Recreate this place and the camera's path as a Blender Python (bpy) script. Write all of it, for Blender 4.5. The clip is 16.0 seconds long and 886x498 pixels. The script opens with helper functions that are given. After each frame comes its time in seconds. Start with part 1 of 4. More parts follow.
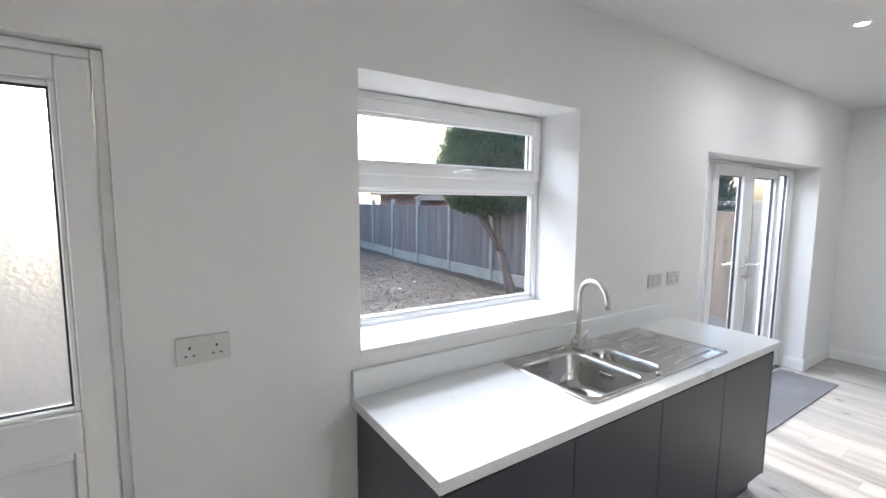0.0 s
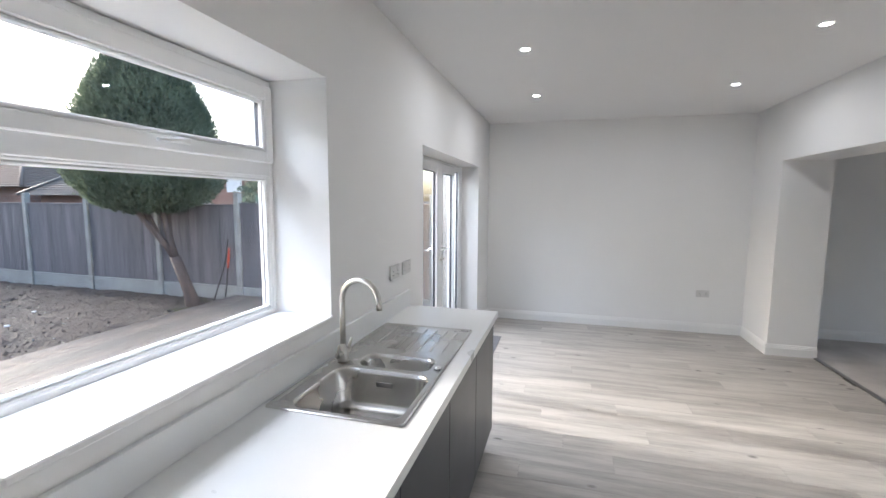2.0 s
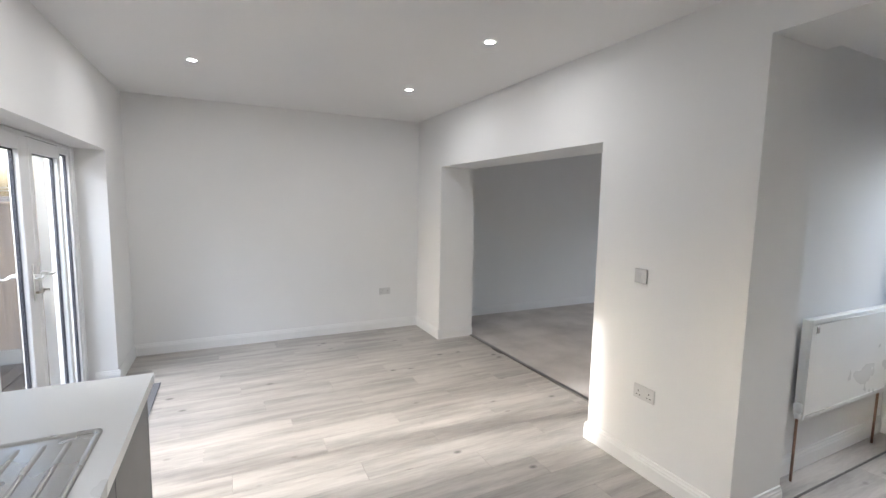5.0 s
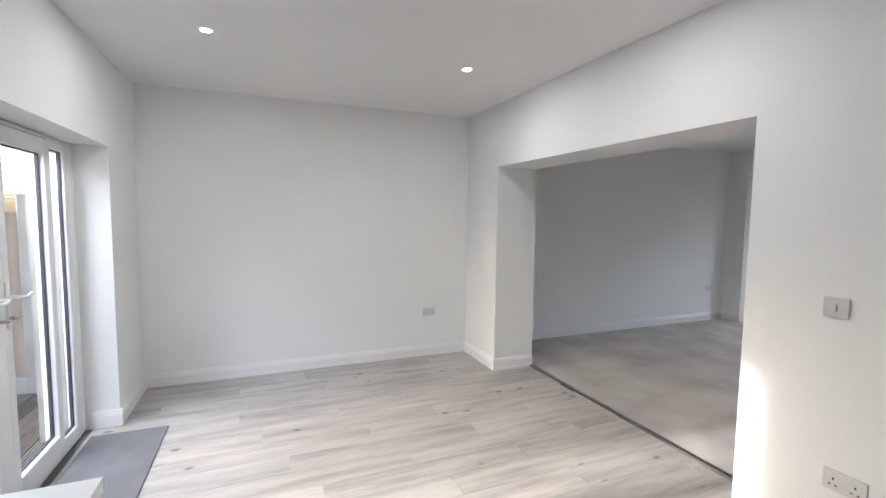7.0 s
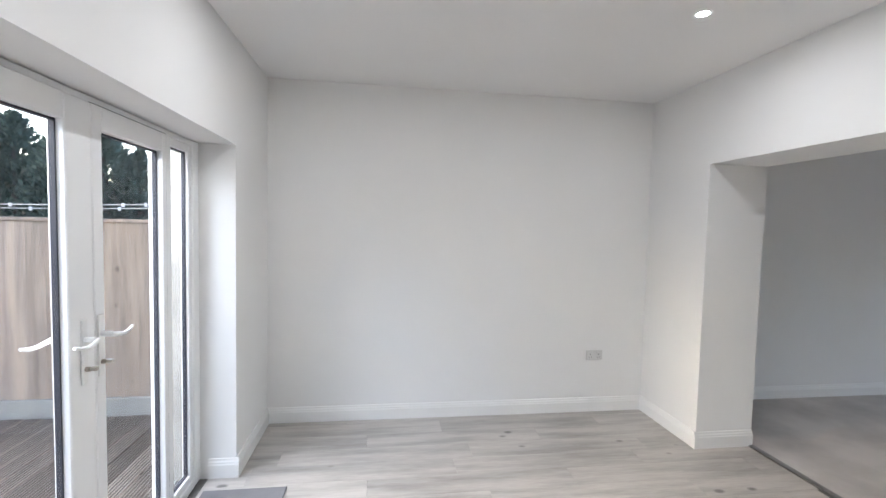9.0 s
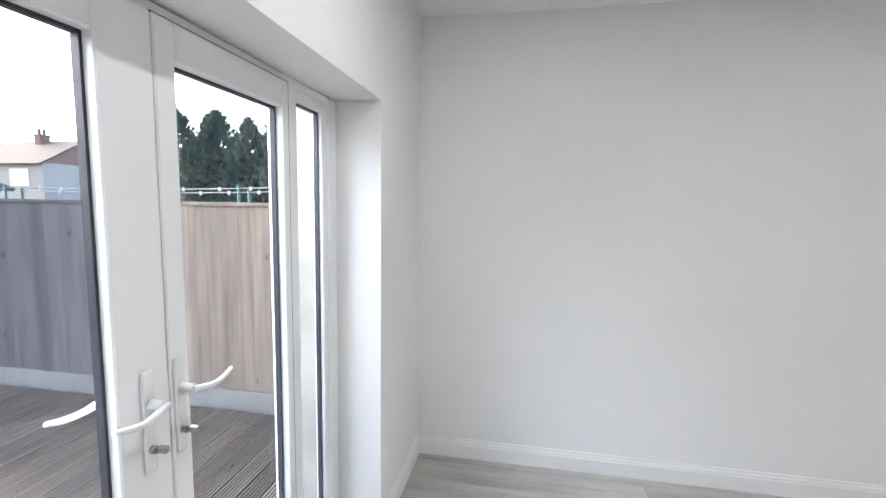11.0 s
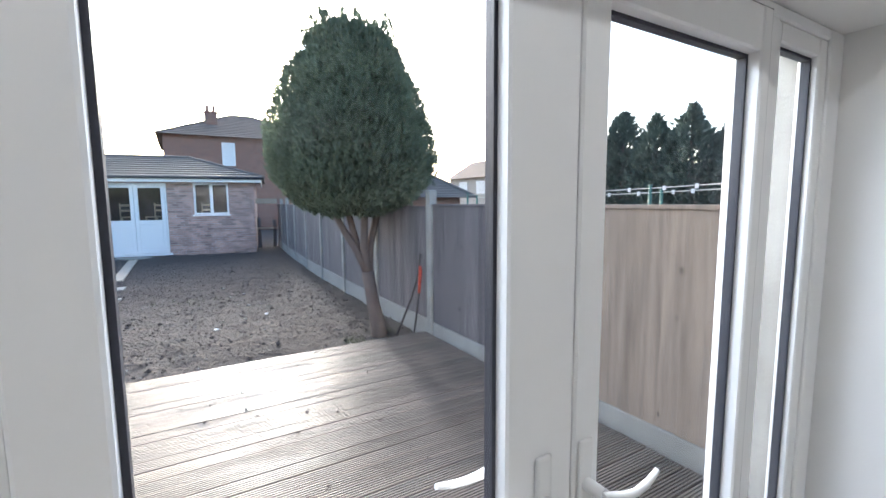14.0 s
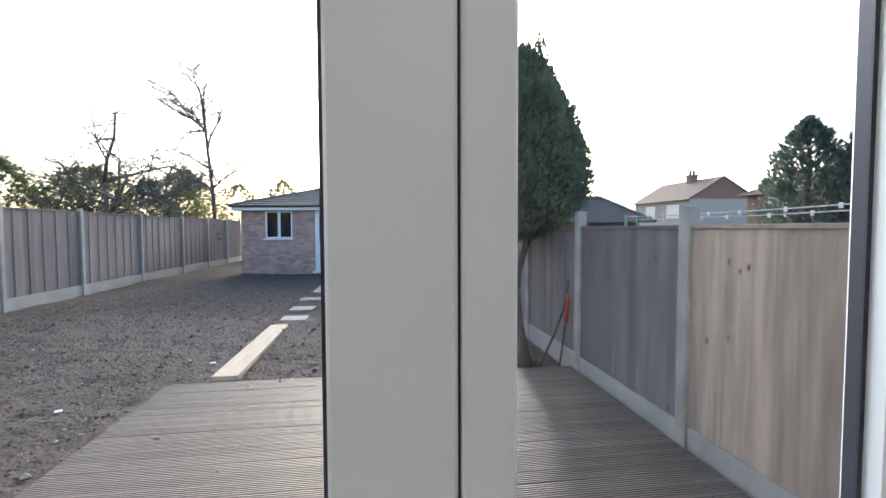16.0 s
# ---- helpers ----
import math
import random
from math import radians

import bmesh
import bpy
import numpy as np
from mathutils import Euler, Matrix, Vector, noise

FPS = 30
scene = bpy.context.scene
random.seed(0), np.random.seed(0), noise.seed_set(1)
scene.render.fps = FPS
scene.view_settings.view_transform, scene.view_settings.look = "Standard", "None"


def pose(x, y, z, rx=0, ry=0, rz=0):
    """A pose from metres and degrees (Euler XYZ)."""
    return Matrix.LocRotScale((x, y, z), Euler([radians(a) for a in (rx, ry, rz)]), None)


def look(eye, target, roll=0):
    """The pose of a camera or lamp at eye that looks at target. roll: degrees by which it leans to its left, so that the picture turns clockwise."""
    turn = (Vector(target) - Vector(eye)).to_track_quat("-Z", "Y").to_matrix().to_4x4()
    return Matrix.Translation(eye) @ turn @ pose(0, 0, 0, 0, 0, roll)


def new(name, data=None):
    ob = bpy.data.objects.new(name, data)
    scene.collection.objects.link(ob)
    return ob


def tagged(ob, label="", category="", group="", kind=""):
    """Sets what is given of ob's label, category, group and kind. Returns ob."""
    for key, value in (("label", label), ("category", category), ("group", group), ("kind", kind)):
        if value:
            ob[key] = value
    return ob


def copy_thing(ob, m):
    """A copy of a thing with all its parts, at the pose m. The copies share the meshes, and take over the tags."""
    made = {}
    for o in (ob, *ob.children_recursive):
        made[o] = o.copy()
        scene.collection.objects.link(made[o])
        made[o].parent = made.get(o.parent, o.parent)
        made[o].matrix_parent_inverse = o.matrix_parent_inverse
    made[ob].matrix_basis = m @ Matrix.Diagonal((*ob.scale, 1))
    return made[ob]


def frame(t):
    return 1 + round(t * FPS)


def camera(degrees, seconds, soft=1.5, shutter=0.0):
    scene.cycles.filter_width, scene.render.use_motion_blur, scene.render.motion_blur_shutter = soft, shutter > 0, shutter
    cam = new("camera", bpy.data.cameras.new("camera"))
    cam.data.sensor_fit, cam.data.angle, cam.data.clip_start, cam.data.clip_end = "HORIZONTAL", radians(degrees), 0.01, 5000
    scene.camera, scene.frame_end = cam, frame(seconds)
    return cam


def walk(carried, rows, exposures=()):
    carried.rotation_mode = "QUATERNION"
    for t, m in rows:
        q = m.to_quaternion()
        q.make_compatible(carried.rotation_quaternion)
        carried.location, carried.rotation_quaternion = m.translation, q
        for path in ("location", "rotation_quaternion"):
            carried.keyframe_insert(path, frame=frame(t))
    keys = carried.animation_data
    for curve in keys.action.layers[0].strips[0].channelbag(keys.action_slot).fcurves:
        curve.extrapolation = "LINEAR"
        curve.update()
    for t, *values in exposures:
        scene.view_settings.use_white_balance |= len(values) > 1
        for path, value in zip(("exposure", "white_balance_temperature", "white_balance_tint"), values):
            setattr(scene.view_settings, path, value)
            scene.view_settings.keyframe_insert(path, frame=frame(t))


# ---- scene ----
cam = camera(90.6, 16.0)
PATH = [
    (0, (0.162, -1.53, 1.659), (1.267, 0.123, 1.444), 0.5),
    (0.5, (0.16, -1.373, 1.652), (1.557, 0.039, 1.422), 0.7),
    (1, (0.19, -1.251, 1.651), (1.798, -0.084, 1.419), 0.5),
    (1.5, (0.239, -1.095, 1.627), (2.029, -0.23, 1.405), 0.4),
    (2, (0.288, -1.002, 1.613), (2.205, -0.475, 1.394), 0.3),
    (2.5, (0.36, -0.951, 1.621), (2.341, -0.786, 1.394), 0.5),
    (3, (0.437, -0.911, 1.627), (2.415, -1.1, 1.399), 0.6),
    (3.5, (0.538, -0.897, 1.632), (2.459, -1.406, 1.407), 0.7),
    (4, (0.652, -0.864, 1.617), (2.482, -1.639, 1.399), 0.8),
    (6.5, (1.555, -0.995, 1.632), (3.329, -1.896, 1.427), 1.1),
    (7, (1.765, -0.99, 1.563), (3.609, -1.749, 1.408), 0.7),
    (7.5, (1.988, -0.98, 1.562), (3.899, -1.559, 1.439), 0.6),
    (8, (2.217, -0.954, 1.557), (4.17, -1.374, 1.458), 0.6),
    (10.5, (3.537, -0.681, 1.585), (5.526, -0.652, 1.385), 2.0),
    (11, (3.677, -0.615, 1.579), (5.635, -0.261, 1.371), 0.9),
    (11.5, (3.72, -0.501, 1.586), (5.562, 0.246, 1.368), 0.4),
    (12, (3.726, -0.394, 1.586), (5.411, 0.66, 1.363), 0.1),
    (12.5, (3.733, -0.335, 1.595), (5.25, 0.949, 1.367), -0.3),
    (13, (3.796, -0.318, 1.6), (5.132, 1.153, 1.373), -0.4),
    (13.5, (3.906, -0.33, 1.605), (5.076, 1.277, 1.384), -0.4),
    (14, (4.019, -0.279, 1.59), (5.038, 1.428, 1.374), -0.4),
    (14.5, (4.117, -0.219, 1.58), (4.976, 1.577, 1.386), -0.1),
    (15, (4.27, -0.175, 1.578), (4.943, 1.701, 1.415), -0.1),
    (15.5, (4.36, -0.197, 1.545), (4.845, 1.741, 1.439), 0.4),
    (16, (4.46, -0.255, 1.535), (4.73, 1.725, 1.445), -0.2),
]
SKY_STRENGTH, SUN_STRENGTH, LAMP_WATTS = 0.15, 0.8, 0.95
DOOR_FILL, WINDOW_FILL, BAY_FILL, HALL_FILL = 15.0, 7.0, 20.0, 5.5
EXPOSURES = [(0, 2.73, 5900, 10), (1, 2.77, 5900, 10), (2, 2.57, 5950, 11), (4, 2.61, 6100, 11), (6.5, 2.74, 6050, 11), (8, 2.81, 6000, 11), (11, 2.92, 5950, 10), (12.5, 2.8, 5900, 10), (13.5, 2.43, 5900, 10), (14.5, 2.25, 5900, 9), (16, 1.9, 6000, 9)]
walk(cam, [(t, look(*p)) for t, *p in PATH], EXPOSURES)

# ---- world, sun, lamps ----
SUN_AZ, SUN_EL = radians(7), radians(18)
world = bpy.data.worlds.new("sky")
scene.world = world
world.use_nodes = True
wn = world.node_tree
sky = wn.nodes.new("ShaderNodeTexSky")
sky.sky_type = "NISHITA"
sky.sun_disc = False
sky.sun_elevation, sky.sun_rotation = SUN_EL, SUN_AZ
sky.air_density, sky.dust_density, sky.ozone_density = 1.0, 4.0, 1.5
wn.links.new(sky.outputs[0], wn.nodes["Background"].inputs[0])
wn.nodes["Background"].inputs[1].default_value = SKY_STRENGTH
sun = new("sun", bpy.data.lights.new("sun", "SUN"))
sun.data.energy, sun.data.angle, sun.data.color = SUN_STRENGTH, radians(3), (1, 0.95, 0.88)
to_sun = Vector((math.sin(SUN_AZ) * math.cos(SUN_EL), math.cos(SUN_AZ) * math.cos(SUN_EL), math.sin(SUN_EL)))
sun.matrix_world = look(to_sun * 60, (0, 0, 0))

CEIL = 2.64
DOWNLIGHTS = [(3.43, -0.71), (4.79, -0.70), (3.43, -2.42), (4.79, -2.41)]
for x, y in DOWNLIGHTS:
    lamp = new("downlight_lamp", bpy.data.lights.new("downlight_lamp", "AREA"))
    lamp.data.shape, lamp.data.size, lamp.data.energy, lamp.data.color = "DISK", 0.06, LAMP_WATTS, (1, 0.98, 0.95)
    lamp.matrix_world = look((x, y, CEIL - 0.012), (x, y - 0.0001, 0))

# area lamps added above and outside the glazed openings, standing in for skylight
for x, y, z, w, aim, watts in ((4.44, 1.05, 2.75, 2.0, (4.6, -2.0, 0.3), DOOR_FILL), (1.42, 1.05, 2.8, 1.15, (1.5, -1.6, 0.5), WINDOW_FILL), (3.75, -10.0, 2.7, 1.6, (5.2, -7.2, 0.8), BAY_FILL), (1.88, -5.9, 2.2, 0.7, (1.6, -3.6, 0.8), HALL_FILL)):
    lamp = new("sky_lamp", bpy.data.lights.new("sky_lamp", "AREA"))
    lamp.data.shape, lamp.data.size, lamp.data.size_y, lamp.data.energy, lamp.data.color = "RECTANGLE", w, 0.8, watts, (1, 0.993, 0.98) if y < 0 else (0.97, 0.985, 1)
    lamp.data.spread = radians(140)
    lamp.matrix_world = look((x, y, z), aim)

# ---- materials ----
def material(name, color, rough=0.6, metal=0.0, var=0.08, scale=6.0, bump=0.1, fine=90.0, relief=0.004, knots=0.0, stretch=(1, 1, 1), dark=None, random_tone=0.0, spec=0.5, world_space=False, sheen_var=0.04):
    """A painted or natural surface: a broad stain and a fine grain in its tone, roughness and relief."""
    m = bpy.data.materials.new(name)
    m.use_nodes = True
    n, l = m.node_tree.nodes, m.node_tree.links
    b = n["Principled BSDF"]
    tc = n.new("ShaderNodeTexCoord")
    mp = n.new("ShaderNodeMapping")
    mp.inputs["Scale"].default_value = stretch
    if world_space:
        geo = n.new("ShaderNodeNewGeometry")
        l.new(geo.outputs["Position"], mp.inputs[0])
    else:
        l.new(tc.outputs["Object"], mp.inputs[0])
    oi = n.new("ShaderNodeObjectInfo")
    big, small = n.new("ShaderNodeTexNoise"), n.new("ShaderNodeTexNoise")
    for node, s, d in ((big, scale, 4), (small, fine, 3)):
        node.noise_dimensions = "4D"
        node.inputs["Scale"].default_value, node.inputs["Detail"].default_value = s, d
        l.new(mp.outputs[0], node.inputs["Vector"])
        mul = n.new("ShaderNodeMath")
        mul.operation = "MULTIPLY"
        mul.inputs[1].default_value = 37.0 if random_tone > 0 else 0.0
        l.new(oi.outputs["Random"], mul.inputs[0])
        l.new(mul.outputs[0], node.inputs["W"])
    mix = n.new("ShaderNodeMix")
    mix.data_type = "RGBA"
    c = Vector(color)
    lo = Vector(dark) if dark else c * (1 - 2 * var)
    hi = c * (1 + var)
    mix.inputs[6].default_value = (*lo, 1)
    mix.inputs[7].default_value = (*[min(1, v) for v in hi], 1)
    ramp = n.new("ShaderNodeMapRange")
    ramp.inputs[1].default_value, ramp.inputs[2].default_value = 0.3, 0.62
    l.new(big.outputs[0], ramp.inputs[0])
    blend = n.new("ShaderNodeMath")
    blend.operation = "MULTIPLY_ADD"
    blend.inputs[1].default_value = 0.65
    half = n.new("ShaderNodeMath")
    half.operation = "MULTIPLY"
    half.inputs[1].default_value = 0.6
    l.new(small.outputs[0], half.inputs[0])
    l.new(ramp.outputs[0], blend.inputs[0])
    l.new(half.outputs[0], blend.inputs[2])
    l.new(blend.outputs[0], mix.inputs[0])
    out = mix.outputs[2]
    if random_tone > 0:
        hsv = n.new("ShaderNodeHueSaturation")
        mr = n.new("ShaderNodeMapRange")
        mr.inputs[3].default_value, mr.inputs[4].default_value = 1 - random_tone, 1 + random_tone
        l.new(oi.outputs["Random"], mr.inputs[0])
        l.new(mr.outputs[0], hsv.inputs["Value"])
        l.new(out, hsv.inputs["Color"])
        out = hsv.outputs[0]
    if knots > 0:
        cell, spot, dim, tc2 = (n.new("ShaderNode" + k) for k in ("TexVoronoi", "MapRange", "Mix", "Mapping"))
        cell.voronoi_dimensions = "4D"
        cell.inputs["Scale"].default_value = knots
        tc2.inputs["Scale"].default_value = (1, 0.6, 1) if stretch[1] < 1 else (1, 1, 0.6)
        l.new(tc.outputs["Object"], tc2.inputs[0])
        l.new(tc2.outputs[0], cell.inputs["Vector"])
        l.new(mul.outputs[0], cell.inputs["W"])
        spot.inputs[1].default_value, spot.inputs[2].default_value = 0.20, 0.10
        l.new(cell.outputs["Distance"], spot.inputs[0])
        dim.data_type = "RGBA"
        dim.inputs[7].default_value = (*(c * 0.36), 1)
        l.new(spot.outputs[0], dim.inputs[0])
        l.new(out, dim.inputs[6])
        out = dim.outputs[2]
    l.new(out, b.inputs["Base Color"])
    rr = n.new("ShaderNodeMapRange")
    rr.inputs[3].default_value, rr.inputs[4].default_value = max(0.02, rough - sheen_var), min(1, rough + sheen_var)
    rr.inputs[1].default_value, rr.inputs[2].default_value = 0.28, 0.72
    l.new(big.outputs[0], rr.inputs[0])
    l.new(rr.outputs[0], b.inputs["Roughness"])
    b.inputs["Metallic"].default_value = metal
    b.inputs["Specular IOR Level"].default_value = spec
    if bump > 0:
        bp = n.new("ShaderNodeBump")
        bp.inputs["Strength"].default_value, bp.inputs["Distance"].default_value = bump, relief
        l.new(small.outputs[0], bp.inputs["Height"])
        l.new(bp.outputs[0], b.inputs["Normal"])
    return m


def glass_material(name, frosted=False):
    m = bpy.data.materials.new(name)
    m.use_nodes = True
    n, l = m.node_tree.nodes, m.node_tree.links
    out = n["Material Output"]
    if frosted:
        b = n["Principled BSDF"]
        b.inputs["Base Color"].default_value = (0.93, 0.96, 1, 1)
        b.inputs["Transmission Weight"].default_value = 1
        b.inputs["Roughness"].default_value = 0.3
        tex, bp = n.new("ShaderNodeTexNoise"), n.new("ShaderNodeBump")
        tex.inputs["Scale"].default_value = 60
        bp.inputs["Strength"].default_value = 0.5
        bp.inputs["Distance"].default_value = 0.004
        tc = n.new("ShaderNodeTexCoord")
        l.new(tc.outputs["Object"], tex.inputs["Vector"])
        l.new(tex.outputs[0], bp.inputs["Height"])
        l.new(bp.outputs[0], b.inputs["Normal"])
        return m
    clear, gloss, mix, fr = (n.new("ShaderNode" + k) for k in ("BsdfTransparent", "BsdfGlossy", "MixShader", "LayerWeight"))
    clear.inputs[0].default_value = (0.985, 0.99, 0.99, 1)
    gloss.inputs["Roughness"].default_value = 0.01
    power, gain = n.new("ShaderNodeMath"), n.new("ShaderNodeMath")
    power.operation, gain.operation = "POWER", "MULTIPLY_ADD"
    power.inputs[1].default_value, gain.inputs[1].default_value, gain.inputs[2].default_value = 5, 0.5, 0.025
    fr.inputs[0].default_value = 0.5
    l.new(fr.outputs["Facing"], power.inputs[0])
    l.new(power.outputs[0], gain.inputs[0])
    l.new(gain.outputs[0], mix.inputs[0])
    l.new(clear.outputs[0], mix.inputs[1])
    l.new(gloss.outputs[0], mix.inputs[2])
    l.new(mix.outputs[0], out.inputs[0])
    return m


def leaf_material(name, color, dark, scale, fine):
    """Foliage that lets part of the light through."""
    m = material(name, color, 0.7, var=0.3, scale=scale, bump=0.0, fine=fine, dark=dark)
    n, l = m.node_tree.nodes, m.node_tree.links
    b, out = n["Principled BSDF"], n["Material Output"]
    thin, mix = n.new("ShaderNodeBsdfTranslucent"), n.new("ShaderNodeMixShader")
    l.new(b.inputs["Base Color"].links[0].from_socket, thin.inputs[0])
    mix.inputs[0].default_value = 0.45
    l.new(b.outputs[0], mix.inputs[1])
    l.new(thin.outputs[0], mix.inputs[2])
    l.new(mix.outputs[0], out.inputs[0])
    return m


def brick_material(name, a, b_, mortar, rot=0.0):
    m = bpy.data.materials.new(name)
    m.use_nodes = True
    n, l = m.node_tree.nodes, m.node_tree.links
    b = n["Principled BSDF"]
    tc, sep, add, comb, tex = (n.new("ShaderNode" + k) for k in ("TexCoord", "SeparateXYZ", "Math", "CombineXYZ", "TexBrick"))
    l.new(tc.outputs["Object"], sep.inputs[0])
    l.new(sep.outputs[0], add.inputs[0])
    l.new(sep.outputs[1], add.inputs[1])
    l.new(add.outputs[0], comb.inputs[0])
    l.new(sep.outputs[2], comb.inputs[1])
    l.new(comb.outputs[0], tex.inputs["Vector"])
    tex.inputs["Scale"].default_value = 1
    tex.inputs["Brick Width"].default_value, tex.inputs["Row Height"].default_value = 0.225, 0.075
    tex.inputs["Mortar Size"].default_value = 0.008
    tex.inputs["Bias"].default_value = -0.2
    tex.inputs["Color1"].default_value, tex.inputs["Color2"].default_value, tex.inputs["Mortar"].default_value = (*a, 1), (*b_, 1), (*mortar, 1)
    noi, mix = n.new("ShaderNodeTexNoise"), n.new("ShaderNodeMix")
    mix.data_type, mix.blend_type = "RGBA", "OVERLAY"
    mix.inputs[0].default_value = 0.5
    noi.inputs["Scale"].default_value = 3
    noi.inputs["Detail"].default_value = 6
    l.new(tc.outputs["Object"], noi.inputs["Vector"])
    l.new(tex.outputs["Color"], mix.inputs[6])
    l.new(noi.outputs[0], mix.inputs[7])
    l.new(mix.outputs[2], b.inputs["Base Color"])
    bp = n.new("ShaderNodeBump")
    bp.inputs["Strength"].default_value, bp.inputs["Distance"].default_value = 0.6, 0.01
    bp.invert = True
    l.new(tex.outputs["Fac"], bp.inputs["Height"])
    l.new(bp.outputs[0], b.inputs["Normal"])
    b.inputs["Roughness"].default_value = 0.85
    return m


def emitter(name, color, strength):
    m = bpy.data.materials.new(name)
    m.use_nodes = True
    b = m.node_tree.nodes["Principled BSDF"]
    b.inputs["Emission Color"].default_value, b.inputs["Emission Strength"].default_value = (*color, 1), strength
    return m


PLASTER = material("matt_white_emulsion", (0.80, 0.795, 0.785), 0.85, var=0.015, scale=1.2, bump=0.06, fine=160, world_space=True)
CEILING = material("ceiling_white_emulsion", (0.80, 0.795, 0.79), 0.9, var=0.012, scale=0.8, bump=0.05, fine=140, world_space=True)
GLOSS = material("white_gloss_woodwork", (0.80, 0.795, 0.785), 0.45, var=0.02, scale=3, bump=0.03)
UPVC = material("white_upvc", (0.83, 0.832, 0.83), 0.33, var=0.006, scale=1.2, bump=0.01, fine=200)
GASKET = material("dark_rubber_gasket", (0.03, 0.032, 0.045), 0.55, var=0.1)
OAK = material("grey_oak_laminate", (0.44, 0.415, 0.385), 0.42, var=0.16, scale=1.8, bump=0.08, fine=14, stretch=(7, 0.8, 7), dark=(0.21, 0.195, 0.18), random_tone=0.08, knots=8.0)
JOINT = material("dark_joint_bed", (0.12, 0.115, 0.11), 0.8)
CARPET = material("grey_pile_carpet", (0.50, 0.47, 0.445), 0.95, var=0.2, scale=2.2, bump=0.9, fine=420)
DOORMAT = material("grey_ribbed_doormat", (0.17, 0.17, 0.18), 0.95, var=0.12, scale=5, bump=0.8, fine=260)
WORKTOP = material("white_laminate_worktop", (0.78, 0.785, 0.78), 0.3, var=0.02, scale=3, bump=0.02, fine=220)
ANTHRACITE = material("anthracite_matt_door", (0.045, 0.047, 0.055), 0.38, var=0.06, scale=2, bump=0.02)
STEEL = material("brushed_stainless_steel", (0.51, 0.50, 0.48), 0.27, metal=1, var=0.04, scale=3, bump=0.0, sheen_var=0.03)
NICKEL = material("brushed_nickel", (0.56, 0.54, 0.50), 0.3, metal=1, var=0.05, scale=10, bump=0.02)
CHROME = material("polished_chrome", (0.75, 0.75, 0.75), 0.12, metal=1, var=0.03)
BRASS = material("nickel_key", (0.48, 0.44, 0.38), 0.3, metal=1, var=0.06)
COPPER = material("copper_pipe", (0.30, 0.19, 0.14), 0.4, metal=1, var=0.12, scale=12)
PLASTIC = material("white_moulded_plastic", (0.78, 0.78, 0.77), 0.3, var=0.015, scale=3, bump=0.01)
SOCKET = material("off_white_moulded_plastic", (0.62, 0.615, 0.605), 0.35, var=0.015, scale=3, bump=0.01)
DARKPLASTIC = material("dark_socket_slot", (0.05, 0.05, 0.05), 0.5)
RADIATOR = material("white_enamelled_steel", (0.80, 0.80, 0.78), 0.3, var=0.015, scale=2, bump=0.01)
ALUMINIUM = material("aluminium_strip", (0.30, 0.29, 0.28), 0.4, metal=1, var=0.08)
GLASS = glass_material("clear_glazing")
FROSTED = glass_material("obscured_glazing", True)
BULB = emitter("lit_led_disc", (1, 0.97, 0.92), 14)
SOIL = material("bare_damp_soil", (0.06, 0.049, 0.042), 0.95, var=0.4, scale=3.2, bump=1.0, fine=22, relief=0.05, dark=(0.018, 0.015, 0.014), world_space=True)
STONE = material("small_pale_stones", (0.42, 0.39, 0.35), 0.85, var=0.25, scale=9, random_tone=0.2)
DECKING = material("wet_weathered_decking", (0.20, 0.17, 0.145), 0.46, var=0.22, scale=1.3, sheen_var=0.2, bump=0.3, fine=30, stretch=(0.8, 7, 7), dark=(0.085, 0.072, 0.065), random_tone=0.28)
GROOVE = material("dark_brown_groove", (0.085, 0.072, 0.06), 0.5, var=0.25, scale=4)
NEWFENCE = material("pale_weathered_fence_board", (0.37, 0.29, 0.225), 0.85, var=0.18, scale=2.0, bump=0.5, fine=14, stretch=(8, 8, 0.7), dark=(0.17, 0.14, 0.12), random_tone=0.2, knots=10.0)
OLDFENCE = material("grey_weathered_fence_board", (0.165, 0.148, 0.148), 0.9, var=0.2, scale=2.0, bump=0.4, fine=16, stretch=(8, 8, 0.7), dark=(0.09, 0.083, 0.085), random_tone=0.17, knots=8.0)
CONCRETE = material("weathered_concrete", (0.34, 0.33, 0.30), 0.9, var=0.12, scale=4, bump=0.5, fine=60, dark=(0.22, 0.21, 0.19))
TIMBER = material("pale_scaffold_plank", (0.45, 0.38, 0.29), 0.8, var=0.14, scale=3, bump=0.3, fine=22, stretch=(7, 0.8, 7))
BARK = material("red_brown_bark", (0.13, 0.095, 0.078), 0.9, var=0.25, scale=5, bump=1.0, fine=30, stretch=(4, 4, 0.8))
GREYBARK = material("grey_bark", (0.12, 0.105, 0.09), 0.9, var=0.2, scale=5, bump=0.6)
CONIFER = leaf_material("conifer_foliage", (0.12, 0.15, 0.095), (0.055, 0.078, 0.055), 2.6, 14)
FARCONIFER = leaf_material("dark_conifer_foliage", (0.085, 0.115, 0.09), (0.045, 0.065, 0.055), 1.4, 8)
SHRUB = leaf_material("yellow_green_shrub_foliage", (0.19, 0.19, 0.085), (0.06, 0.075, 0.035), 1.2, 7)
GRASS = material("grass_blades", (0.10, 0.12, 0.035), 0.8, var=0.25, scale=6, bump=0.0)
BRICK = brick_material("multi_red_brick", (0.52, 0.32, 0.26), (0.18, 0.115, 0.105), (0.44, 0.39, 0.36))
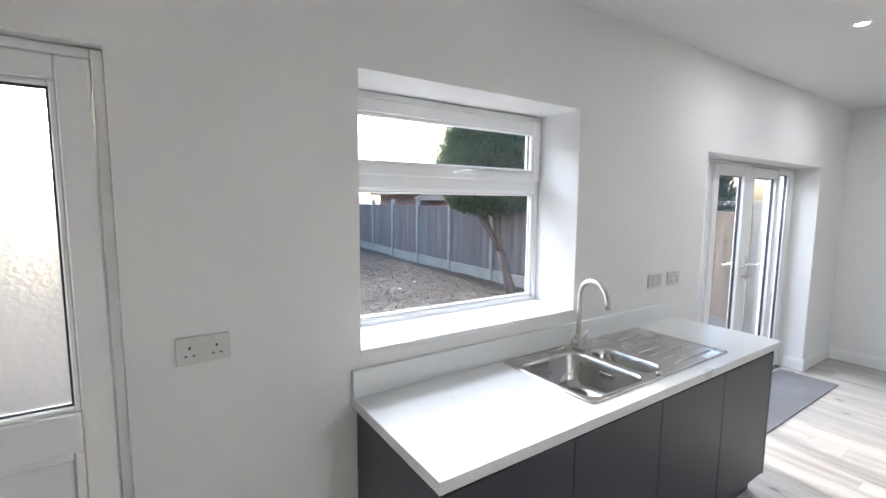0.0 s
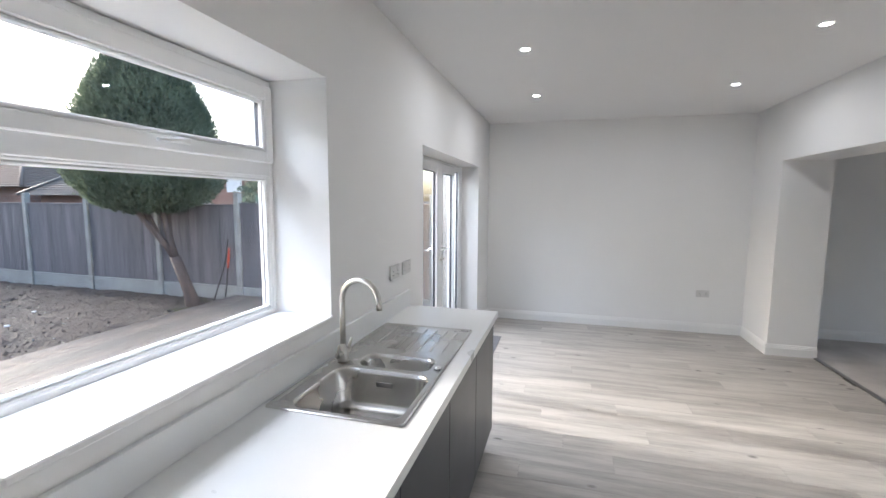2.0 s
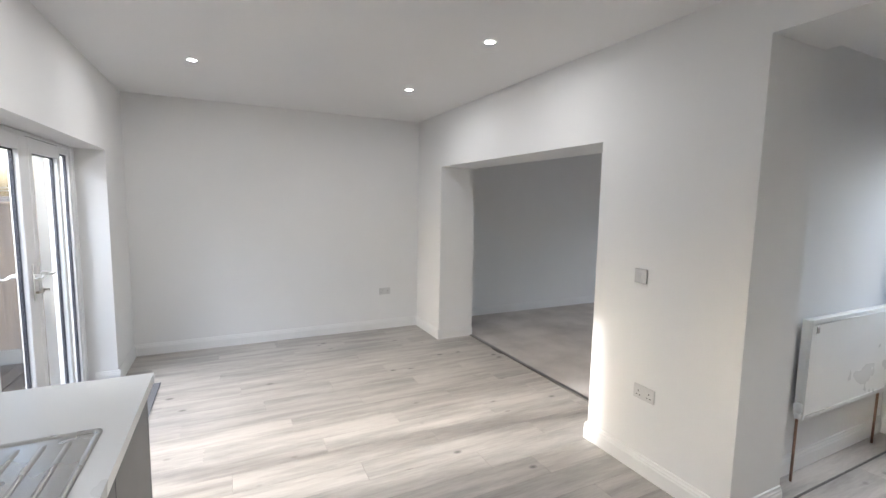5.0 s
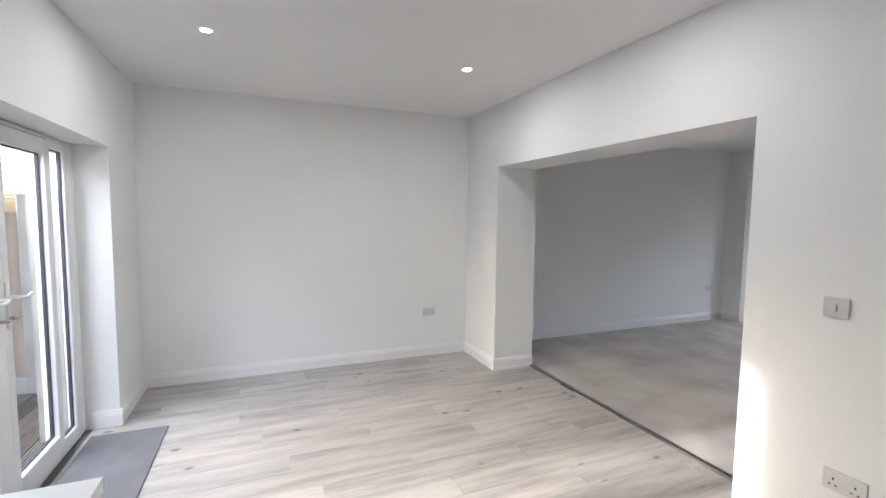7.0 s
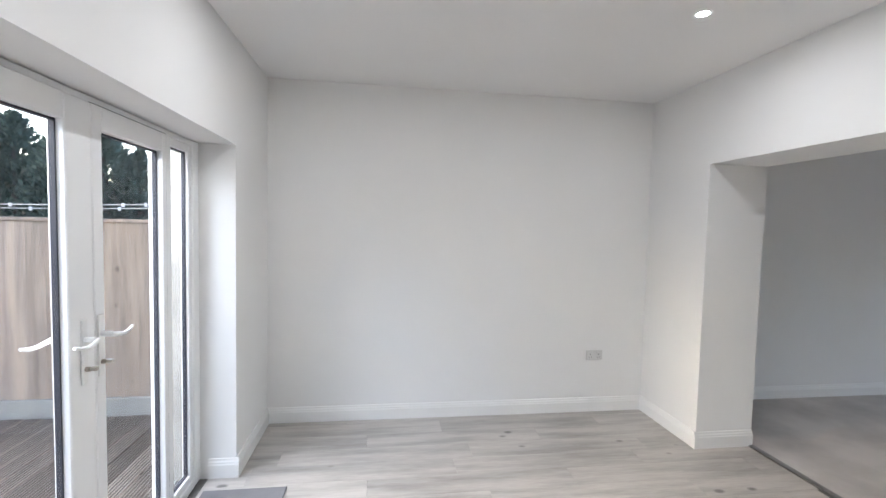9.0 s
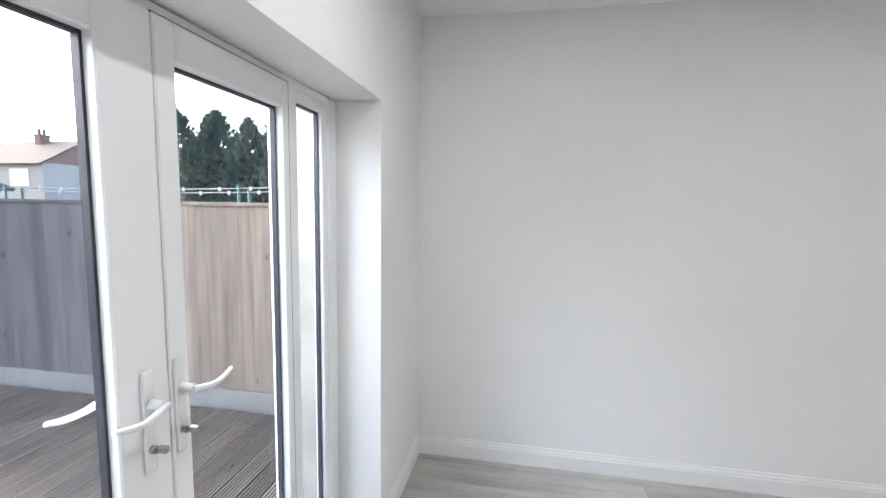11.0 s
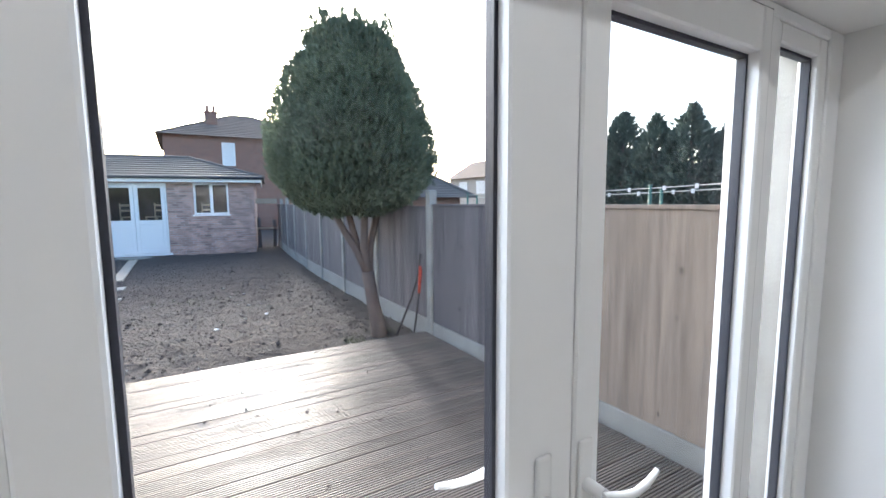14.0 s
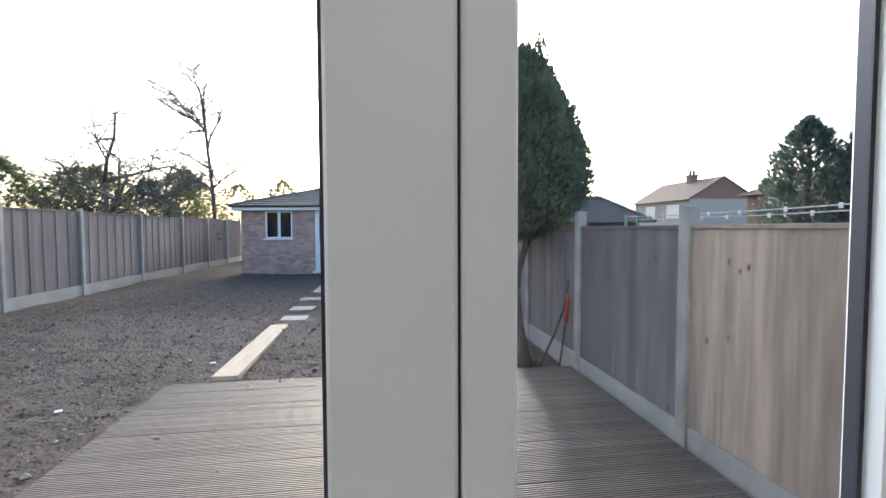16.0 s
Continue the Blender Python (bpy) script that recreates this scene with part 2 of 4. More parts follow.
REDBRICK = brick_material("old_red_brick", (0.30, 0.15, 0.105), (0.22, 0.12, 0.09), (0.30, 0.25, 0.21))
RENDER = material("pale_render", (0.46, 0.41, 0.35), 0.9, var=0.06, scale=1.5)
ROOFTILE = material("grey_brown_roof_tile", (0.13, 0.115, 0.105), 0.7, var=0.2, scale=3, bump=0.3, fine=20)
FARTILE = material("brown_roof_tile", (0.15, 0.112, 0.088), 0.85, var=0.2, scale=1.5, bump=0.3, fine=12)
SHADE_BROWN = material("shade_dark_brown", (0.10, 0.09, 0.085), 0.9, var=0.3, scale=2)
REDGRIP = material("red_tool_grip", (0.5, 0.07, 0.04), 0.45, var=0.1)
RUSTY = material("dark_tool_shaft", (0.07, 0.055, 0.05), 0.7, var=0.2)
ROPE = material("pale_washing_line", (0.6, 0.6, 0.55), 0.7, var=0.1)
GREENPAINT = material("green_painted_post", (0.05, 0.16, 0.12), 0.5, var=0.1)


# ---- building blocks ----
def mesh_of(bm, name, mat=None, smooth=False):
    me = bpy.data.meshes.new(name)
    bmesh.ops.recalc_face_normals(bm, faces=bm.faces)
    bm.to_mesh(me)
    bm.free()
    for m in (mat if isinstance(mat, (list, tuple)) else [mat] if mat else []):
        me.materials.append(m)
    if smooth:
        for p in me.polygons:
            p.use_smooth = True
    return me


def add_box(bm, a, b, bevel=0.0, matrix=None, mi=0, segments=1):
    a, b = Vector(a), Vector(b)
    made = bmesh.ops.create_cube(bm, size=1)["verts"]
    for v in made:
        v.co = Vector([(p + q) / 2 + c * (q - p) for p, q, c in zip(a, b, v.co)])
    faces = {f for v in made for f in v.link_faces}
    for f in faces:
        f.material_index = mi
    if bevel > 0:
        edges = list({e for v in made for e in v.link_edges})
        res = bmesh.ops.bevel(bm, geom=edges, offset=bevel, segments=segments, affect="EDGES", profile=0.5)
        for f in res["faces"]:
            f.material_index = mi
        made = list({v for f in res["faces"] for v in f.verts} | {v for v in made if v.is_valid})
    if matrix is not None:
        for v in made:
            v.co = matrix @ v.co
    return made


def block(name, a, b, mat, bevel=0.0, parent=None, segments=1):
    """One box from corner a to corner b; with a parent, a part of it."""
    bm = bmesh.new()
    add_box(bm, a, b, bevel, segments=segments)
    ob = new(name, mesh_of(bm, name, mat))
    if parent:
        ob.parent = parent
    return ob


def boxes(name, spans, mat, bevel=0.0, parent=None, joined=False):
    """Several boxes: one mesh, or with a parent a part each, unless joined."""
    if parent and not joined and len(spans) > 1:
        return [block(name, p, q, mat, bevel, parent) for p, q in spans]
    bm = bmesh.new()
    for a, b in spans:
        add_box(bm, a, b, bevel)
    ob = new(name, mesh_of(bm, name, mat))
    if parent:
        ob.parent = parent
    return ob


def base(name, x=0, y=0, z=0, rz=0, label="", category="", group="", kind=""):
    ob = new(name)
    ob.empty_display_size = 0.05
    ob.matrix_world = pose(x, y, z, 0, 0, rz)
    return tagged(ob, label, category, group, kind)


def add_tube(bm, points, radii, sides=10, mi=0):
    """A tube along points, with a radius for each (or one for all)."""
    pts = [Vector(p) for p in points]
    if not isinstance(radii, (list, tuple)):
        radii = [radii] * len(pts)
    rings = []
    up = Vector((0.31, 0.17, 0.93))
    for i, p in enumerate(pts):
        d = (pts[min(i + 1, len(pts) - 1)] - pts[max(i - 1, 0)]).normalized()
        s = d.cross(up)
        if s.length < 1e-3:
            s = d.cross(Vector((1, 0, 0)))
        s.normalize()
        w = s.cross(d)
        up = w
        rings.append([bm.verts.new(p + radii[i] * (math.cos(a) * s + math.sin(a) * w)) for a in [2 * math.pi * k / sides for k in range(sides)]])
    for r0, r1 in zip(rings, rings[1:]):
        for k in range(sides):
            f = bm.faces.new((r0[k], r0[(k + 1) % sides], r1[(k + 1) % sides], r1[k]))
            f.material_index, f.smooth = mi, True
    for r in (rings[0], rings[-1]):
        bm.faces.new(r).material_index = mi
    return rings


def tube(name, points, radii, mat, sides=10, parent=None):
    bm = bmesh.new()
    add_tube(bm, points, radii, sides)
    ob = new(name, mesh_of(bm, name, mat))
    if parent:
        ob.parent = parent
    return ob


def add_lathe(bm, profile, matrix, sides=20, mi=0):
    rings = []
    for r, h in profile:
        rings.append([bm.verts.new(matrix @ Vector((r * math.cos(a), r * math.sin(a), h))) for a in [2 * math.pi * k / sides for k in range(sides)]])
    for r0, r1 in zip(rings, rings[1:]):
        for k in range(sides):
            f = bm.faces.new((r0[k], r0[(k + 1) % sides], r1[(k + 1) % sides], r1[k]))
            f.smooth, f.material_index = True, mi
    for r in (rings[0], rings[-1]):
        bm.faces.new(r).material_index = mi


def add_prism(bm, profile, p0, p1, out, mi=0):
    """A profile of (outward, up) points drawn from p0 to p1."""
    p0, p1, out = Vector(p0), Vector(p1), Vector(out)
    ends = [[bm.verts.new(p + out * u + Vector((0, 0, v))) for u, v in profile] for p in (p0, p1)]
    k = len(profile)
    for i in range(k):
        bm.faces.new((ends[0][i], ends[0][(i + 1) % k], ends[1][(i + 1) % k], ends[1][i])).material_index = mi
    for e in ends:
        bm.faces.new(e).material_index = mi


SKIRT = [(0, 0.001), (0.018, 0.001), (0.018, 0.082), (0.014, 0.090), (0.014, 0.098), (0.009, 0.106), (0.007, 0.118), (0, 0.120)]


def skirting(runs):
    bm = bmesh.new()
    for p0, p1, out in runs:
        add_prism(bm, SKIRT, p0, p1, out)
    return tagged(new("baseboard", mesh_of(bm, "baseboard", GLOSS)), "white glossed moulded skirting along the wall foot", "skirting", kind="structure")


def rounded(x0, x1, y0, y1, r, n=5):
    out = []
    for cx, cy, a0 in ((x1 - r, y1 - r, 0), (x0 + r, y1 - r, 90), (x0 + r, y0 + r, 180), (x1 - r, y0 + r, 270)):
        for k in range(n + 1):
            a = radians(a0 + 90 * k / n)
            out.append((cx + r * math.cos(a), cy + r * math.sin(a)))
    return out


def wall(name, spans, label, mat=None):
    return tagged(boxes(name, spans, mat or PLASTER), label, "wall", kind="structure")


# ---- structure ----
X0, X1 = -1.30, 6.26
YS, YS2 = -3.13, -3.58
OUT = 0.36
wall("wall_north", [
    ((X0 - 0.3, 0, -0.2), (-0.86, OUT, 2.9)), ((-0.86, 0, 2.07), (0.08, OUT, 2.9)), ((-0.86, 0, -0.2), (0.08, OUT, -0.01)),
    ((0.08, 0, -0.2), (0.81, OUT, 2.9)), ((0.81, 0, -0.2), (2.03, OUT, 1.075)), ((0.81, 0, 2.135), (2.03, OUT, 2.9)),
    ((2.03, 0, -0.2), (3.36, OUT, 2.9)), ((3.36, 0, 2.015), (5.53, OUT, 2.9)), ((3.36, 0, -0.2), (5.53, OUT, -0.01)),
    ((5.53, 0, -0.2), (X1 + 0.3, OUT, 2.9))], "white emulsioned plaster wall with window and doors to the garden")
# grey facing added to tone down the overlit white outer reveal
wall("wall_outer_return", [((5.515, OUT + 0.001, -0.3), (X1 + 0.3, OUT + 0.1, 2.9)), ((5.512, 0.285, 0.0), (5.5295, OUT + 0.1, 2.01)),
                          ((3.3605, 0.285, 0.0), (3.378, OUT + 0.1, 2.01))], "grey facing added over the outer reveal beside the garden doors", CONCRETE)
wall("wall_east", [((X1, YS2, -0.2), (X1 + 0.3, 0, 2.9))], "plain white emulsioned end wall")
wall("wall_west", [((X0 - 0.3, YS2, -0.2), (X0, 0, 2.9))], "plain white emulsioned wall")
wall("wall_south", [
    ((5.575, YS2, -0.2), (X1, YS, 2.9)), ((3.14, YS2, 2.04), (5.575, YS, 2.9)), ((2.17, YS2, -0.2), (3.14, YS, 2.9)),
    ((0.75, YS2, 2.41), (2.17, YS, 2.9)), ((X0, YS2, -0.2), (0.75, YS, 2.9)), ((3.14, YS2, -0.2), (5.575, YS, -0.02)), ((0.75, YS2, -0.2), (2.17, YS, -0.02))],
    "thick white plaster wall with two wide openings")
wall("wall_living_east", [((6.37, -7.60, -0.2), (6.62, YS2, 2.9)), ((6.08, -7.86, -0.2), (6.62, -7.60, 2.9)), ((2.6, -7.86, 2.25), (6.08, -7.60, 2.9)), ((2.32, -7.86, -0.2), (2.6, -7.60, 2.9)), ((6.37, -9.0, -0.2), (6.62, -7.86, 2.9))],
     "white plaster wall with a nib before the bay")
wall("wall_living_south", [((2.2, -9.25, -0.2), (2.9, -9.0, 2.9)), ((4.6, -9.25, -0.2), (6.62, -9.0, 2.9)), ((2.9, -9.25, -0.2), (4.6, -9.0, 0.7)), ((2.9, -9.25, 2.2), (4.6, -9.0, 2.9))],
     "plain plaster wall with a bay window opening")
wall("wall_hall_partition", [((2.32, -7.6, -0.2), (2.45, YS2, 2.9)), ((2.2, -9.0, -0.2), (2.32, -7.6, 2.9))], "plain plaster wall between hall and living room")
wall("wall_hall_south", [((X0 - 0.3, -5.4, -0.2), (1.4, -5.2, 2.9)), ((1.4, -5.4, 2.1), (2.2, -5.2, 2.9)), ((1.4, -5.4, -0.2), (2.2, -5.2, 0.9)), ((2.2, -5.4, -0.2), (2.32, -5.2, 2.9)), ((X0 - 0.3, -5.2, -0.2), (X0, YS2, 2.9))], "plain plaster wall of the hall")
tagged(boxes("ceiling", [((X0 - 0.3, YS2, CEIL), (X1 + 0.3, OUT, 2.85))], CEILING), "smooth white painted ceiling", "ceiling", kind="structure")
tagged(boxes("ceiling_living", [((2.45, -9.25, 2.56), (6.62, YS2, 2.86)), ((X0, -5.2, 2.56), (2.32, YS2, 2.86))], CEILING), "smooth white painted ceiling of the rear rooms", "ceiling", kind="structure")
floor_ob = tagged(boxes("floor", [((X0 - 0.3, YS2, -0.16), (X1 + 0.3, OUT - 0.02, -0.006)), ((X0, -5.2, -0.16), (2.32, YS2, -0.006))], JOINT), "grey oak-effect laminate plank floor", "floor", kind="structure")
tagged(boxes("floor_carpet", [((2.45, -9.0, -0.16), (6.37, YS2, 0.006))], CARPET), "grey short-pile carpet in the next room", "carpet", kind="structure")
tagged(block("trim_threshold", (3.14, YS2 - 0.012, 0.0), (5.575, YS2 + 0.03, 0.012), ALUMINIUM, 0.004), "dull metal threshold strip between laminate and carpet", "threshold", kind="structure")
skirting([
    ((X1, YS, 0), (X1, 0, 0), (-1, 0, 0)), ((5.53, 0, 0), (X1, 0, 0), (0, -1, 0)), ((5.53, -0.018, 0), (5.53, 0.16, 0), (-1, 0, 0)),
    ((3.05, 0, 0), (3.36, 0, 0), (0, -1, 0)), ((5.575, YS, 0), (X1, YS, 0), (0, 1, 0)), ((5.575, YS2, 0), (5.575, YS + 0.018, 0), (-1, 0, 0)),
    ((2.17, YS, 0), (3.14, YS, 0), (0, 1, 0)), ((3.14, YS2, 0), (3.14, YS + 0.018, 0), (1, 0, 0)), ((2.17, YS2, 0), (2.17, YS + 0.018, 0), (-1, 0, 0)),
    ((X0, YS, 0), (0.75, YS, 0), (0, 1, 0)), ((X0, YS, 0), (X0, 0, 0), (1, 0, 0)), ((0.08, 0, 0), (0.76, 0, 0), (0, -1, 0)),
    ((6.37, -7.6, 0), (6.37, YS2, 0), (-1, 0, 0)), ((6.08, -7.6, 0), (6.37, -7.6, 0), (0, 1, 0)), ((6.08, -7.86, 0), (6.08, -7.582, 0), (-1, 0, 0)),
    ((6.37, -9.0, 0), (6.37, -7.86, 0), (-1, 0, 0)), ((2.45, -9.0, 0), (6.37, -9.0, 0), (0, 1, 0)), ((2.45, -7.6, 0), (2.45, YS2, 0), (1, 0, 0)),
    ((2.32, -5.2, 0), (2.32, YS2, 0), (-1, 0, 0)), ((X0, -5.2, 0), (2.32, -5.2, 0), (0, 1, 0))])


def pane(name, x0, x1, z0, z1, y, parent, mat=None, gasket=0.007):
    """A sealed unit with its dark gasket line on both sides."""
    g = block(name, (x0, y - 0.008, z0), (x1, y + 0.008, z1), mat or GLASS, parent=parent)
    g.visible_shadow = False
    bm = bmesh.new()
    for a, b in (((x0, z0), (x0 + gasket, z1)), ((x1 - gasket, z0), (x1, z1)), ((x0 + gasket, z0), (x1 - gasket, z0 + gasket)), ((x0 + gasket, z1 - gasket), (x1 - gasket, z1))):
        add_box(bm, (a[0], y - 0.0095, a[1]), (b[0], y + 0.0095, b[1]))
    ob = new("gasket", mesh_of(bm, "gasket", GASKET))
    ob.parent = parent
    return g


def frame_ring(name, x0, x1, z0, z1, y0, y1, w, parent, mat=None, bead=0.0):
    """Four mitred members round an opening, with a sloped glazing bead inside."""
    l, r, b, t = w if isinstance(w, tuple) else (w, w, w, w)
    bm = bmesh.new()
    for a, c in (((x0, y0, z0), (x0 + l, y1, z1)), ((x1 - r, y0, z0), (x1, y1, z1)), ((x0 + l, y0 + 0.001, z0), (x1 - r, y1 - 0.001, z0 + b)), ((x0 + l, y0 + 0.001, z1 - t), (x1 - r, y1 - 0.001, z1))):
        add_box(bm, a, c, 0.004)
    if bead > 0:
        p, q, s, u = x0 + l, x1 - r, z0 + b, z1 - t
        for a, c in (((p, y0 + 0.006, s), (p + bead, y0 + 0.03, u)), ((q - bead, y0 + 0.006, s), (q, y0 + 0.03, u)), ((p + bead, y0 + 0.0065, s), (q - bead, y0 + 0.0305, s + bead)), ((p + bead, y0 + 0.0065, u - bead), (q - bead, y0 + 0.0305, u))):
            add_box(bm, a, c, 0.005)
    ob = new(name, mesh_of(bm, name, mat or UPVC))
    ob.parent = parent
    return ob


# kitchen window: a top-hung light over a fixed pane
win = base("window_1", 1.42, 0.3, 1.1, label="white plastic casement window with a top-hung fanlight above the sink", category="window", kind="structure")
win.matrix_world = Matrix()
frame_ring("frame", 0.812, 2.028, 1.078, 2.133, 0.28, 0.35, (0.055, 0.018, 0.035, 0.035), win)
block("transom", (0.867, 0.281, 1.715), (2.010, 0.349, 1.785), UPVC, 0.004, win)
frame_ring("sash", 0.862, 2.014, 1.775, 2.102, 0.262, 0.34, (0.045, 0.045, 0.05, 0.06), win, bead=0.016)
pane("glazing", 0.907, 1.969, 1.825, 2.042, 0.305, win)
frame_ring("glazing_bead", 0.862, 2.014, 1.108, 1.718, 0.286, 0.345, 0.012, win, bead=0.012)
pane("glazing", 0.874, 2.002, 1.12, 1.706, 0.312, win)
bm = bmesh.new()
add_box(bm, (1.47, 0.25, 1.80), (1.55, 0.263, 1.822), 0.004)
add_tube(bm, [(1.51, 0.255, 1.811), (1.50, 0.235, 1.809), (1.46, 0.23, 1.805), (1.40, 0.23, 1.80)], [0.008, 0.008, 0.007, 0.006], 8)
latch = new("handle", mesh_of(bm, "handle", PLASTIC))
latch.parent = win
tagged(block("sill", (0.808, -0.012, 1.072), (2.032, 0.282, 1.092), GLOSS, 0.004), "white painted window board inside the reveal", "window sill", kind="structure")


def lever(parent, x, y, z, side, outer=False):
    """A lever handle on its long back plate, with a key in the lock below."""
    bm = bmesh.new()
    add_box(bm, (x - 0.016, y - 0.009, z - 0.16), (x + 0.016, y, z + 0.075), 0.005, segments=2)
    add_tube(bm, [(x, y, z), (x, y - 0.045, z)], 0.011, 12)
    pts = [(x - side * 0.008, y - 0.048, z)] + [(x + side * t * 0.125, y - 0.05 - 0.006 * math.sin(t * 3), z - 0.012 * math.sin(t * math.pi) + 0.004 * t) for t in (0.1, 0.3, 0.5, 0.7, 0.85, 1.0)]
    add_tube(bm, pts, [0.009, 0.009, 0.008, 0.007, 0.007, 0.006, 0.005], 10)
    if outer:
        for v in bm.verts:
            v.co.y = 2 * y - v.co.y
    h = new("handle", mesh_of(bm, "handle", PLASTIC))
    h.parent = parent
    if outer:
        return
    bm = bmesh.new()
    add_tube(bm, [(x, y - 0.008, z - 0.105), (x, y - 0.022, z - 0.105)], 0.009, 12)
    add_box(bm, (x - 0.002, y - 0.045, z - 0.112), (x + 0.012, y - 0.022, z - 0.098), 0.002)
    k = new("lock", mesh_of(bm, "lock", BRASS))
    k.parent = parent


# garden doors: two leaves between narrow side panes
YF = 0.205
fd = tagged(new("door_1"), "white plastic glazed double doors with narrow side panes, closed", "glazed doors", kind="structure")
bm = bmesh.new()
for a, b in (((3.362, YF, 0.0), (3.44, YF + 0.07, 2.012)), ((5.447, YF, 0.0), (5.527, YF + 0.07, 2.012)), ((3.44, YF + 0.001, 1.985), (5.447, YF + 0.069, 2.012)), ((3.44, YF + 0.001, -0.005), (5.447, YF + 0.069, 0.05)),
             ((3.842, YF, 0.05), (3.885, YF + 0.07, 1.985)), ((5.106, YF, 0.05), (5.172, YF + 0.07, 1.985))):
    add_box(bm, a, b, 0.004)
fr = new("frame", mesh_of(bm, "frame", UPVC))
fr.parent = fd
for x0, x1 in ((3.44, 3.842), (5.172, 5.447)):
    frame_ring("side_light", x0, x1, 0.05, 1.985, YF + 0.006, YF + 0.052, (0.028, 0.016, 0.04, 0.045) if x0 < 4 else (0.026, 0.045, 0.04, 0.045), fd)
    e = (0.028, 0.016) if x0 < 4 else (0.026, 0.045)
    pane("glazing", x0 + e[0], x1 - e[1], 0.09, 1.94, YF + 0.032, fd, gasket=0.003 if x0 < 4 else 0.007)
for x0, x1, hx, side in ((3.886, 4.536, 4.470, -1), (4.540, 5.100, 4.562, 1)):
    leaf = new("leaf")
    leaf.parent = fd
    w = (0.070, 0.134, 0.14, 0.09) if side < 0 else (0.060, 0.038, 0.14, 0.09)
    frame_ring("stile_and_rail", x0, x1, 0.035, 1.982, YF - 0.018, YF + 0.038, w, leaf)
    pane("glazing", x0 + w[0], x1 - w[1], 0.035 + w[2], 1.982 - w[3], YF + 0.018, leaf)
    lever(leaf, hx, YF - 0.018, 1.13, side)
    lever(leaf, hx, YF + 0.038, 1.13, side, True)

boxes("seal", [((4.5362, YF - 0.008, 0.04), (4.5398, YF + 0.03, 1.98)), ((5.1002, YF - 0.014, 0.05), (5.1058, YF + 0.03, 1.984)), ((4.54, YF - 0.012, 1.9822), (5.1, YF + 0.03, 1.9848))], GASKET, 0, fd)

# back door
bd = tagged(new("door_2"), "white plastic back door with obscured upper glass and panelled foot", "door", kind="structure")
frame_ring("frame", -0.858, 0.078, 0.0, 2.068, 0.05, 0.12, (0.03, 0.03, 0.03, 0.03), bd)
frame_ring("leaf", -0.826, 0.046, 0.03, 2.036, 0.04, 0.105, (0.075, 0.075, 0.16, 0.065), bd)
block("mid_rail", (-0.751, 0.041, 0.93), (-0.029, 0.104, 1.05), UPVC, 0.004, bd)
frame_ring("panel", -0.751, -0.029, 0.19, 0.93, 0.05, 0.095, 0.025, bd)
block("panel_board", (-0.726, 0.07, 0.215), (-0.054, 0.085, 0.905), UPVC, 0.01, bd)
frame_ring("glazing_bead", -0.751, -0.029, 1.05, 1.971, 0.046, 0.09, 0.016, bd)
pane("glazing", -0.735, -0.045, 1.066, 1.955, 0.07, bd, FROSTED)

# living-room bay window
bay = tagged(new("window_2"), "white plastic bay window at the far end of the living room", "window", kind="structure")
frame_ring("frame", 2.902, 4.598, 0.702, 2.198, -9.16, -9.09, 0.06, bay)
block("mullion", (3.72, -9.158, 0.762), (3.78, -9.092, 2.138), UPVC, 0.004, bay)
pane("glazing", 2.962, 3.72, 0.762, 2.138, -9.125, bay)
pane("glazing", 3.78, 4.538, 0.762, 2.138, -9.125, bay)

# unseen window added so that a lamp outside can brighten the hall
hw = tagged(new("window_3"), "white plastic window added out of view to light the hall", "window", kind="structure")
frame_ring("frame", 1.402, 2.198, 0.902, 2.098, -5.33, -5.26, 0.06, hw)
pane("glazing", 1.462, 2.138, 0.962, 2.038, -5.295, hw)

# ---- kitchen things ----
unit = base("base_cabinet", 1.9, -0.3, 0, label="anthracite handleless base cabinets with white laminate worktop on the floor", category="kitchen unit")
unit.matrix_world = Matrix()
boxes("carcass", [((0.80, -0.57, 0.13), (1.49, -0.012, 0.868)), ((2.59, -0.57, 0.13), (2.99, -0.012, 0.868)), ((1.49, -0.57, 0.13), (2.59, -0.012, 0.70)), ((1.49, -0.57, 0.70), (2.59, -0.555, 0.868))], ANTHRACITE, 0.0, unit, joined=True)
block("end_panel", (0.785, -0.592, 0.0), (0.80, -0.012, 0.87), ANTHRACITE, 0.001, unit)
block("end_panel", (2.99, -0.592, 0.13), (3.008, -0.012, 0.87), ANTHRACITE, 0.001, unit)
block("end_panel_foot", (2.99, -0.52, 0.001), (3.008, -0.012, 0.1295), ANTHRACITE, 0.001, unit)
block("plinth", (0.80, -0.53, 0.001), (2.99, -0.515, 0.13), ANTHRACITE, 0.001, unit)
for k in range(4):
    x = 0.803 + k * 0.547
    block("door", (x, -0.592, 0.135), (x + 0.543, -0.572, 0.845), ANTHRACITE, 0.002, unit)
SX0, SX1, SY0, SY1, SZ = 1.50, 2.575, -0.545, -0.035, 0.9125
boxes("worktop", [((0.77, -0.615, 0.872), (SX0 + 0.02, -0.0005, 0.91)), ((SX1 - 0.02, -0.615, 0.872), (3.035, -0.0005, 0.91)),
                  ((SX0 + 0.02, -0.615, 0.872), (SX1 - 0.02, SY0 + 0.02, 0.91)), ((SX0 + 0.02, SY1 - 0.02, 0.872), (SX1 - 0.02, -0.0005, 0.91))], WORKTOP, 0.0, unit, joined=True)
block("upstand", (0.77, -0.020, 0.9105), (3.035, -0.0005, 1.018), WORKTOP, 0.002, unit)


